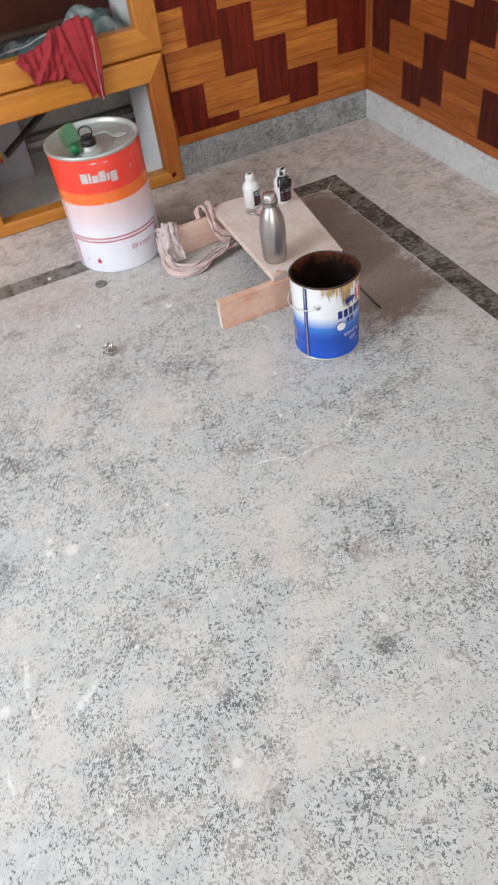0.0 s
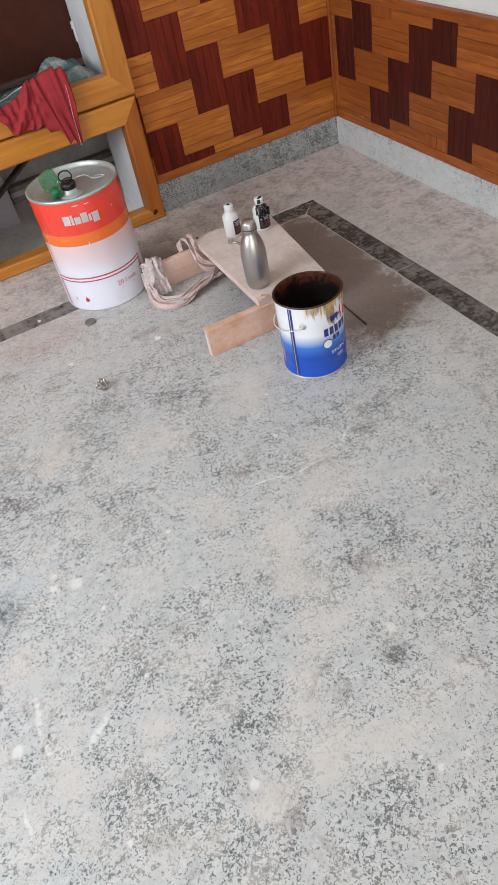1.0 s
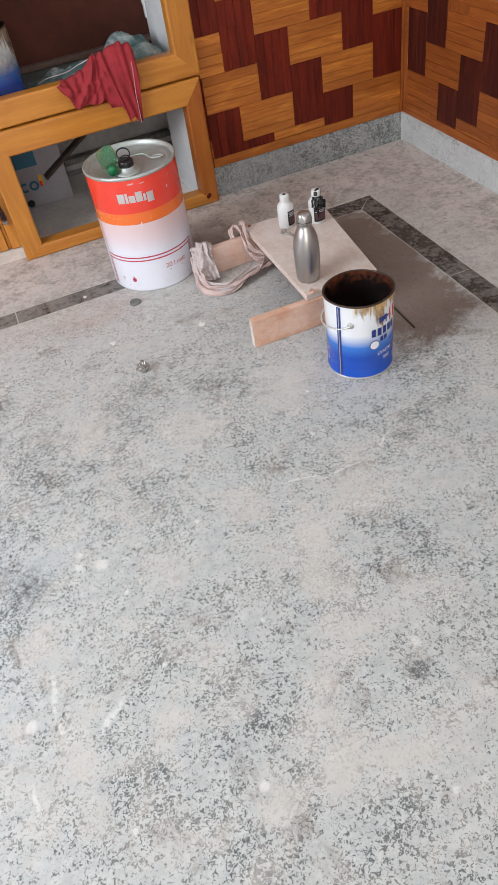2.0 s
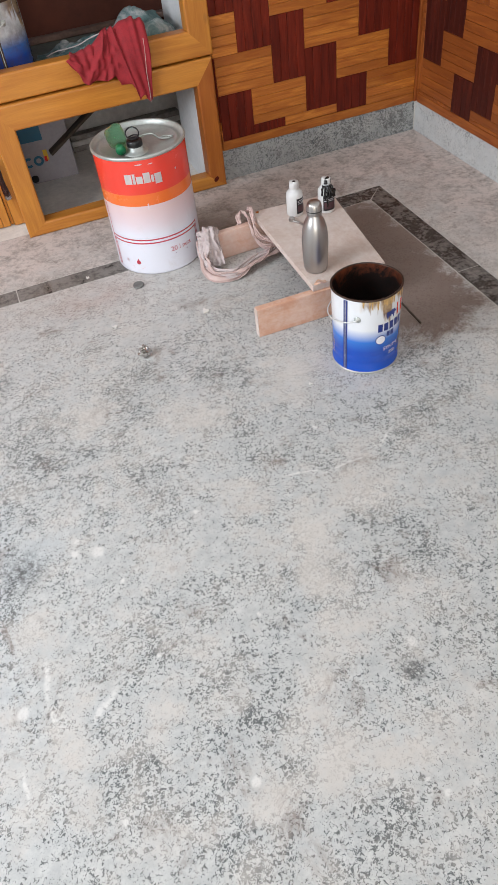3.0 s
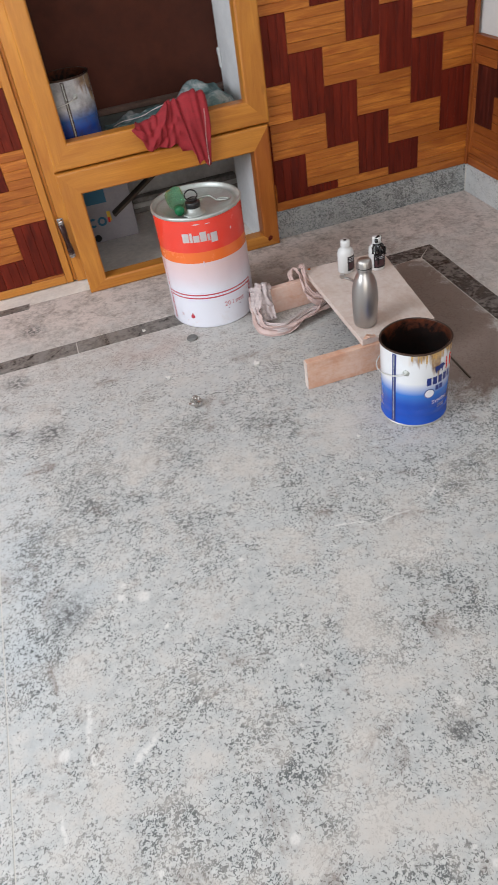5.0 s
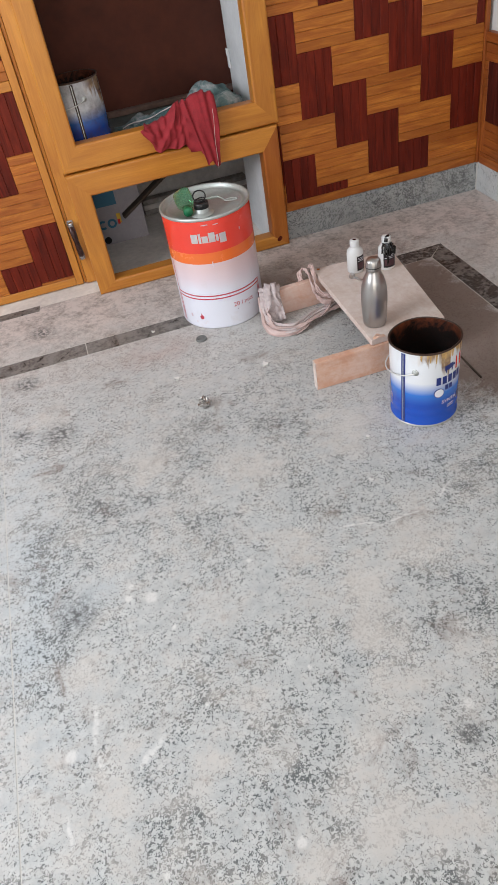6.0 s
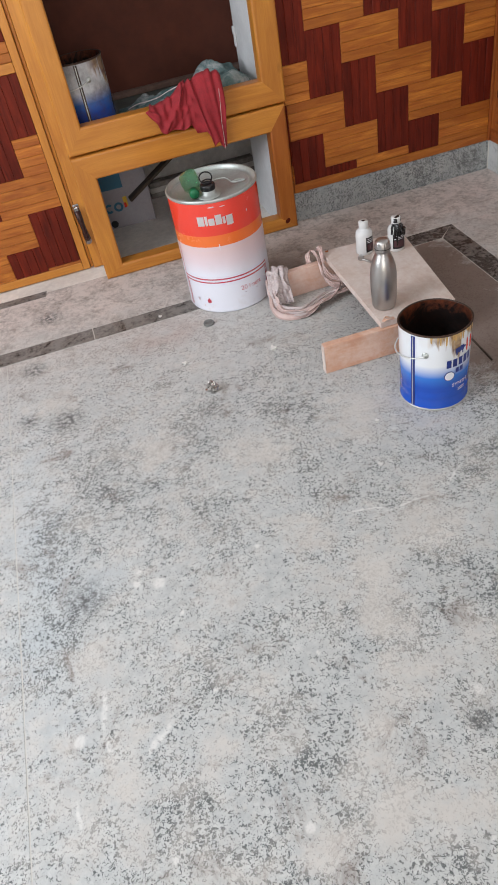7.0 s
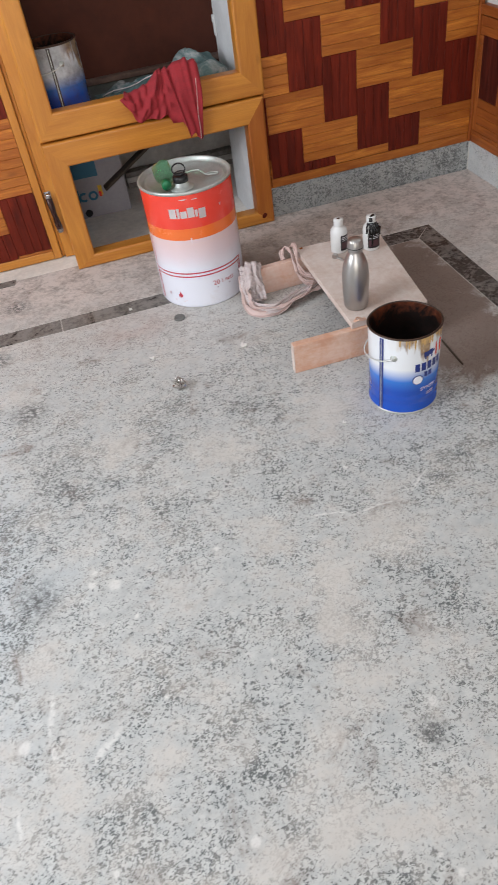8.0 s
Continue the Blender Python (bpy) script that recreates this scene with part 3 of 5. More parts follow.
structure("wall_north", merge(block(-0.80, 0.2, 0.012, 0.16, -0.03, TOP), block(-1.62, -0.80, -0.0, 0.16, 1.28, TOP), block(WEST - 0.15, -1.62, 0.16, 0.3, 1.9, TOP), block(WEST - 0.15, -2.45, 0.14, 0.3, -0.03, 1.9)), M_PLASTER, "white plastered wall behind the wooden panelling", "wall")
structure("wall_east", block(0.012, 0.16, SOUTH - 0.15, 0.012, -0.03, TOP), M_PLASTER, "white plastered wall above the low wooden panelling", "wall")
structure("wall_west", merge(block(WEST - 0.15, WEST, SOUTH, 0.14, -0.03, 0.9), block(WEST - 0.15, WEST, SOUTH, 0.14, 2.1, TOP), block(WEST - 0.15, WEST, SOUTH, -2.15, 0.9, 2.1), block(WEST - 0.15, WEST, -0.75, 0.14, 0.9, 2.1)), M_PLASTER, "plain white plastered wall with a window opening", "wall")
structure("wall_south", merge(block(WEST - 0.15, -3.05, SOUTH - 0.15, SOUTH, -0.03, TOP), block(-1.05, 0.012, SOUTH - 0.15, SOUTH, -0.03, TOP), block(-3.05, -1.05, SOUTH - 0.15, SOUTH, 2.25, TOP)), M_PLASTER, "plain white plastered wall with a wide balcony opening", "wall")
structure("ceiling", block(WEST - 0.15, 0.2, SOUTH - 0.15, 1.2, TOP, TOP + 0.12), M_PLASTER, "plain white plastered ceiling", "ceiling")

# ---- cupboard in the north wall ----
def mitred_frame(name, x0, x1, z0, z1, ix0, ix1, iz0, iz1, y0, y1, label, last=None):
    """An open sash frame of four mitred bars with rounded edges."""
    ob = thing(name, pose(0, 0, 0), label, "window frame")
    bars = (
        ("bottom_rail", [(x0, z0), (x1, z0), (ix1, iz0), (ix0, iz0)], 0),
        ("top_rail", [(ix0, iz1), (ix1, iz1), (x1, z1), (x0, z1)], 0),
        ("stile", [(x0, z0), (ix0, iz0), (ix0, iz1), (x0, z1)], 90),
        ("stile", [(ix1, iz0), (x1, z0), (x1, z1), (ix1, iz1)], 90),
    )
    for title, face, turn in bars:
        wood = last if last and title == "stile" and face[0][0] > -1.0 else M_FRAME
        cx, cz = sum(p[0] for p in face) / 4, sum(p[1] for p in face) / 4
        local = [(p[0] - cx, p[1] - cz) for p in face]
        if turn:
            local = [(q, -p) for p, q in local]
        bm = prism(local, 0.0, y1 - y0)
        bmesh.ops.bevel(bm, geom=[e for e in bm.edges if min(v.co.z for v in e.verts) > 0.001 and abs(e.verts[0].co.y - e.verts[1].co.y) < 0.3 * e.calc_length()], offset=0.007, segments=3, affect="EDGES", profile=0.5)
        # local x along the bar, local z out towards the room
        basis = Matrix(((1, 0, 0), (0, 0, -1), (0, 1, 0))).to_4x4()
        if turn:
            basis = basis @ Matrix.Rotation(radians(90), 4, "Z")
        part(title, bm, wood, ob, m=Matrix.Translation((cx, y1, cz)) @ basis)
    return ob


lower_sash = mitred_frame("lower_sash", -1.558, -0.814, 0.001, 0.437, -1.489, -0.876, 0.046, 0.357, -0.039, 0.012, "golden varnished wooden cupboard sash without its pane, standing on the floor", M_FRAME_RED)
part("knot", lathe([(0.0, 0.0012), (0.006, 0.0010), (0.0095, 0.0)], 14, warp=lambda a, z: 1 + 0.18 * math.sin(2 * a)), M_MAHOGANY, lower_sash, "dark knot in the corner", pose(-0.852, -0.0392, 0.032, 90, 0, 0))
mitred_frame("upper_sash", -1.556, -0.804, 0.442, 1.24, -1.492, -0.883, 0.523, 1.17, -0.034, 0.012, "golden varnished wooden cupboard sash without its pane")

cupboard = thing("cupboard", pose(0, 0, 0), "built-in cupboard with brown back and white dusty sides", "cupboard", kind="structure")
part("side_panel", block(-0.876, -0.806, 0.014, 0.26, -0.005, 1.27), M_WHITEBOARD, cupboard, "white dusty side panel")
part("side_panel", block(-1.552, -1.535, 0.014, 0.26, -0.005, 1.27), M_WHITEBOARD, cupboard, "white dusty side panel")
part("shelf", block(-1.534, -0.877, 0.014, 0.43, 0.442, 0.4695, 0.002), M_SHELF, cupboard, "dark dusty shelf")
part("back_panel", block(-1.62, -0.70, 0.432, 0.45, 0.442, 1.27), M_BROWN, cupboard, "dark brown back panel")
part("ledge", block(-1.55, -0.80, 0.395, 0.4315, 0.470, 0.488, 0.003), M_LEDGE, cupboard, "brown dusty ledge along the back")
part("catch", merge(block(-0.883, -0.8765, 0.232, 0.252, 0.580, 0.632, 0.002), block(-0.886, -0.8765, 0.236, 0.248, 0.620, 0.645, 0.002)), M_WHITEBOARD, cupboard, "small white door catch")
part("top_panel", block(-1.62, -0.806, 0.014, 0.45, 1.2705, 1.279), M_WHITEBOARD, cupboard)
structure("niche_wall", merge(block(-2.3, 0.1, 0.66, 0.78, -0.03, 0.44), block(-2.3, 0.1, 0.452, 0.78, 0.441, 0.47), block(-0.62, -0.52, 0.162, 0.66, -0.03, 0.44), block(-2.3, -2.2, 0.302, 0.66, -0.03, 0.44), block(-2.2, -1.63, 0.14, 0.24, -0.03, 0.44), block(-0.806, -0.62, 0.162, 0.27, -0.03, 0.44)), M_CEMENT, "bare cement niche behind the cupboard", "wall")

# ---- panelled door leaf beside the cupboard ----
def strip_mesh(cache, length, width, depth, edge=0.0013):
    key = (round(length, 3), round(width, 3))
    if key not in cache:
        l, w, e = length / 2, width / 2, edge
        pts = [(-l, 0, -w), (l, 0, -w), (l, 0, w), (-l, 0, w), (-l, -depth + e, -w), (l, -depth + e, -w), (l, -depth + e, w), (-l, -depth + e, w),
               (-l + e, -depth, -w + e), (l - e, -depth, -w + e), (l - e, -depth, w - e), (-l + e, -depth, w - e)]
        faces = [(8, 9, 10, 11), (4, 5, 9, 8), (5, 6, 10, 9), (6, 7, 11, 10), (7, 4, 8, 11), (0, 1, 5, 4), (1, 2, 6, 5), (2, 3, 7, 6), (3, 0, 4, 7)]
        me = bpy.data.meshes.new("wood_strip")
        me.from_pydata(pts, [], faces)
        cache[key] = me
    return cache[key]


def herringbone(parent, s0, s1, z0, z1, anchor, a, b, light, dark, mirror=False, flip=False, least=0.0):
    """Strips in two woods, laid in a herringbone of a x b tiles of four strips each. anchor: the low left corner of one dark tile;
    mirror: the stairs of dark tiles fall to the left; flip: the parent's x runs against s."""
    caches = {}
    rnd = random.Random(5)
    sgn = -1 if mirror else 1
    for i in range(-14, 15):
        for k in range(-8, 9):
            # low corner, in s that runs the way the stairs fall
            s = sgn * anchor[0] + (-a if mirror else 0) + a * i + (a + b) * k
            z = anchor[1] - a * i + (b - a) * k
            tiles = [("dark", s, s + a, z, z + b), ("light", s + a, s + a + b, z + b - a, z + b)]
            for wood, p0, p1, q0, q1 in tiles:
                if mirror:
                    p0, p1 = -p1, -p0
                if p1 < s0 or p0 > s1 or q1 < z0 or q0 > z1:
                    continue
                shown = (min(p1, s1) - max(p0, s0)) * (min(q1, z1) - max(q0, z0))
                pale_end = shown < least * (p1 - p0) * (q1 - q0)
                for n in range(4):
                    if wood == "dark":
                        r = [p0 + (p1 - p0) * n / 4, p0 + (p1 - p0) * (n + 1) / 4, q0, q1]
                    else:
                        r = [p0, p1, q0 + (q1 - q0) * n / 4, q0 + (q1 - q0) * (n + 1) / 4]
                    r = [max(r[0], s0), min(r[1], s1), max(r[2], z0), min(r[3], z1)]
                    if r[1] - r[0] < 0.005 or r[3] - r[2] < 0.005:
                        continue
                    gap = 0.0006
                    wide, tall = r[1] - r[0] - gap, r[3] - r[2] - gap
                    upright = wood == "dark"
                    me = strip_mesh(caches.setdefault(wood if not pale_end else "pale " + wood, {}), tall if upright else wide, wide if upright else tall, 0.008)
                    if not me.materials:
                        me.materials.append(dark if upright and not pale_end else light)
                    ob = new("wood_strip", me)
                    ob.parent = parent
                    cs, cz = (r[0] + r[1]) / 2, (r[2] + r[3]) / 2
                    ob.matrix_basis = pose(-cs if flip else cs, rnd.uniform(-0.0012, 0.0008), cz, 0, 90 if upright else 0, 0)


def rail(name, parent, x0, x1, z0, z1, y0, y1, material=None, label=""):
    """A straight bar whose grain runs along its length."""
    long, tall = x1 - x0, z1 - z0
    if tall > long:
        bm = block(-tall / 2, tall / 2, y0, y1, -long / 2, long / 2, 0.003, 2)
        return part(name, bm, material or M_FRAME, parent, label, pose((x0 + x1) / 2, 0, (z0 + z1) / 2, 0, 90, 0))
    bm = block(-long / 2, long / 2, y0, y1, -tall / 2, tall / 2, 0.003, 2)
    return part(name, bm, material or M_FRAME, parent, label, pose((x0 + x1) / 2, 0, (z0 + z1) / 2))


door = thing("panelled_door", pose(0, 0.1, 0), "closed cupboard door with two-tone herringbone wood strips", "door")
part("backing", block(-2.42, -1.553, 0.012, 0.03, 0.004, 1.9), M_DARKSTICK, door)
rail("stile", door, -1.633, -1.6065, 0.004, 1.9, -0.010, 0.012)
rail("bead", door, -1.605, -1.5945, 0.004, 1.9, -0.002, 0.012)
rail("jamb", door, -1.5935, -1.553, 0.004, 1.9, -0.016, 0.012)
rail("stile", door, -2.42, -2.392, 0.004, 1.9, -0.010, 0.012)
rail("bottom_rail", door, -2.3915, -1.6335, 0.004, 0.035, -0.009, 0.012)
rail("middle_rail", door, -2.3915, -1.6335, 0.692, 0.722, -0.009, 0.012)
herringbone(door, -2.3915, -1.6335, 0.0355, 0.6915, (-1.757, 0.045), 0.123, 0.212, M_PINE, M_MAHOGANY, mirror=True)
herringbone(door, -2.3915, -1.6335, 0.7225, 1.3, (-1.757, 0.78), 0.123, 0.212, M_PINE, M_MAHOGANY, mirror=True)
handle = part("handle", sweep([(-1.583, -0.030, 0.124), (-1.584, -0.041, 0.145), (-1.587, -0.041, 0.21), (-1.589, -0.030, 0.232)], 0.0115, 12, flat=0.8), M_GRIP, door, "chrome door handle with a dark reddish reflection in its colour", smooth=True)
for x, z in ((-1.583, 0.116), (-1.589, 0.240)):
    part("mount", merge(block(x - 0.011, x + 0.011, -0.020, -0.0162, z - 0.013, z + 0.013, 0.002), block(x - 0.008, x + 0.008, -0.038, -0.019, z - 0.009, z + 0.009, 0.003, 2)), M_CHROME, handle, "chrome end mount")

# ---- panelling ----
north_panel = thing("wall_panel_north", pose(0, 0, 0), "varnished herringbone wall panelling in pine and dark mahogany", "wall panelling", kind="structure")
rail("bottom_rail", north_panel, -0.803, -0.0165, SK, 0.1435, -0.008, 0.011, M_PINE)
rail("corner_bead", north_panel, -0.016, 0.0, SK + 0.001, 1.05, -0.016, 0.0, M_PINE_RED)
rail("top_rail", north_panel, -0.803, -0.0165, 1.0, 1.05, -0.010, 0.011, M_PINE)
herringbone(north_panel, -0.803, -0.0165, 0.144, 1.0, (-0.711, 0.421), 0.1225, 0.209, M_PINE, M_MAHOGANY)

east_panel = thing("wall_panel_east", pose(0, 0, 0, 0, 0, -90), "low varnished herringbone panelling in reddish pine and mahogany", "wall panelling", kind="structure")
rail("bottom_rail", east_panel, 0.0165, 2.2, SK, 0.1435, -0.008, 0.011, M_PINE_RED)
rail("cap_rail", east_panel, 0.0165, 2.2, 0.537, 0.567, -0.014, 0.011, M_PINE_RED, "moulded cap along the top")
herringbone(east_panel, -2.2, -0.0165, 0.144, 0.5365, (-0.473, 0.184), 0.1155, 0.203, M_PINE_RED, M_MAHOGANY_SHADED, flip=True, least=0.3)

rail("side_bead", north_panel, -0.8135, -0.8035, SK, 0.444, -0.006, 0.011, M_FRAME_RED)
structure("corner_caulk", merge(sweep([(-0.0055, -0.0055, 0.0), (-0.0055, -0.0055, 0.05), (-0.005, -0.0055, SK - 0.002)], 0.0028, 6, 0.3), sweep([(-0.008, -0.010, SK - 0.004), (-0.006, -0.012, SK + 0.002), (-0.003, -0.014, SK - 0.002)], 0.0045, 7, 0.5)), M_JOINT, "white caulk in the corner of the skirting", "caulk")
structure("skirting_north", block(-0.8135, -0.0005, -0.004, 0.011, 0.0, SK - 0.001, 0.001), M_SKIRT, "speckled grey granite skirting under the panelling", "skirting")
structure("skirting_east", block(-0.004, 0.011, -3.9, -0.0045, 0.0, SK - 0.001, 0.001), M_SKIRT_DUSTY, "cement-smeared pale granite skirting under the panelling", "skirting")

# ---- paint drum ----
DR, DH = 0.138, 0.374
drum = thing("paint_drum", pose(-1.173, -0.365, 0), "large red, orange and white metal paint drum on the floor", "paint drum")
part("body", lathe([(0.128, 0.004), (DR - 0.001, 0.0), (DR + 0.001, 0.004), (DR, 0.009), (DR, 0.185), (DR, 0.229), (DR, 0.264), (DR, 0.362), (DR - 0.001, 0.366)], 72, [2, 2, 2, 2, 2, 1, 0, 0]),
     [M_RED, M_ORANGE, M_DRUM], drum, "red, orange and white printed sheet metal", smooth=True)
part("rim", lathe([(DR - 0.001, 0.363), (DR + 0.0025, 0.366), (DR + 0.003, 0.371), (DR, 0.375), (DR - 0.004, 0.373), (DR - 0.006, 0.364)], 72), M_TIN, drum, "rolled tin rim", smooth=True)
part("lid", lathe([(DR - 0.0055, 0.366), (DR - 0.008, 0.361), (DR - 0.016, 0.360), (DR - 0.019, 0.364), (DR - 0.026, 0.364), (DR - 0.030, 0.360), (0.0, 0.3605)], 72), M_TIN, drum, "dusty grey tin lid", smooth=True)
for x0, x1, y0, y1 in ((-0.046, -0.030, -0.011, 0.012), (-0.028, -0.022, -0.011, 0.013), (-0.020, -0.006, -0.011, 0.006), (-0.004, 0.011, -0.011, 0.013), (0.013, 0.019, -0.011, 0.006), (0.021, 0.037, -0.017, 0.007)):
    part("brand_bar", round_drum(block(x0 * 1.3, x1 * 1.3, y0 * 1.25, y1 * 1.25, -0.0002, 0.0002), DR, -101, 0.311, 0.0008), M_BRIGHT, drum, "white bar of the brand mark")
lines = []
for z in (0.117, 0.106):
    lines.append(patch(DR, -172, -36, z, z + 0.0042))
for a in (-172.0, -37.5):
    lines.append(patch(DR, a, a + 1.6, 0.012, 0.224 if a < -100 else 0.117))
    lines.append(patch(DR, a + (3.4 if a < -100 else -3.4), a + (5.0 if a < -100 else -1.8), 0.012, 0.106))
part("print_line", merge(*lines), M_LINE, drum, "crimson double line")
part("lettering", round_drum(lettering("20 l nett", 0.022), DR, -71, 0.068, 0.0008), M_LINE, drum, "crimson volume lettering")
part("print_bar", round_drum(block(-0.026, 0.022, -0.0012, 0.0012, -0.0001, 0.0001), DR, -71, 0.058, 0.0006), M_GREYINK, drum, "faint small print as a bar")
for k in range(2):
    part("print_bar", round_drum(block(-0.022, 0.022 - 0.007 * k, -0.0009, 0.0009, -0.0001, 0.0001), DR, -134, 0.026 - 0.005 * k, 0.0006), M_LILAC, drum, "faint small print as a bar")
part("print_mark", round_drum(block(-0.004, 0.004, -0.005, 0.005, -0.0001, 0.0001), DR, -150, 0.044, 0.0006), M_LILAC, drum)
for a, z, w, high in ((-104, 0.226, 0.0025, 0.022), (-106, 0.352, 0.012, 0.004), (-92, 0.350, 0.009, 0.003), (-60, 0.312, 0.002, 0.010)):
    part("dried_drip", round_drum(prism([(-w, 0.0), (0.0, -high * 0.5), (w, -high * 0.1), (w * 0.7, high * 0.5), (-w * 0.5, high * 0.4)], -0.0003, 0.0003), DR, a, z, 0.0009), M_LILAC, drum, "pale dried drip")
flame = bmesh.new()
flame.faces.new([flame.verts.new(p) for p in ((-0.006, 0.0, 0), (0.0, -0.002, 0), (0.0065, 0.001, 0), (0.0075, 0.008, 0), (0.003, 0.013, 0), (0.0, 0.020, 0), (-0.003, 0.012, 0), (-0.0075, 0.007, 0))])
part("flame_sign", round_drum(flame, DR, -133, 0.036, 0.0008), M_LINE, drum, "small crimson flame sign")
part("neck", lathe([(0.037, 0.361), (0.036, 0.363), (0.030, 0.364), (0.027, 0.367), (0.0225, 0.369), (0.0215, 0.384), (0.018, 0.385)], 32), M_TIN, drum, "tin neck of the pourer", pose(-0.022, -0.062, 0), True)
stopper = part("stopper", lathe([(0.0215, 0.378), (0.0228, 0.380), (0.0228, 0.393), (0.021, 0.396), (0.016, 0.396), (0.014, 0.391), (0.0, 0.391)], 32), M_BLACK, drum, "black plastic stopper", pose(-0.022, -0.062, 0), True)
part("ring", merge(sweep([(0.019 * math.cos(radians(t)), 0.006 + 0.010 * math.sin(radians(t)), 0.411 + 0.013 * math.sin(radians(t))) for t in range(0, 361, 30)], 0.0022, 6, per=4), sweep([(-0.017, 0.0, 0.4035), (0.0, 0.002, 0.407), (0.017, 0.0, 0.4035)], 0.002, 6)), M_BLACK, stopper, "thin black pull ring", smooth=True)
part("carry_wire", merge(sweep([(-0.03, -0.018, 0.366), (0.0, 0.004, 0.374), (0.04, 0.000, 0.376), (0.052, -0.014, 0.374), (0.062, -0.030, 0.368), (0.085, -0.034, 0.366)], 0.0028, 8),
     sweep([(0.058, -0.022, 0.366), (0.075, -0.020, 0.368), (0.09, -0.022, 0.366), (0.098, -0.030, 0.366), (0.085, -0.036, 0.366)], 0.0026, 8)), M_TIN, drum, "bent wire carrying handle", smooth=True)

# cut-off green bottle lying on the drum
green = thing("green_bottle", pose(-1.232, -0.372, 0.3925, 90 + 12, 0, -6), "crushed translucent green plastic bottle lying on the drum lid", "plastic bottle")


def crumple(a, z):
    return 1 + 0.22 * noise.noise(Vector((math.cos(a) * 1.6, math.sin(a) * 1.6, z * 45))) + 0.03 * math.sin(z * 420)


part("body", lathe([(0.0, -0.026), (0.026, -0.024), (0.030, -0.014), (0.029, 0.010), (0.027, 0.024), (0.021, 0.037), (0.0135, 0.046), (0.0125, 0.054)], 36, warp=crumple), M_GREEN, green, smooth=True)
part("cap", lathe([(0.0, 0.072), (0.0135, 0.071), (0.0145, 0.068), (0.0145, 0.053), (0.0, 0.052)], 24), M_GREENCAP, green, "dark green screw cap", smooth=True)

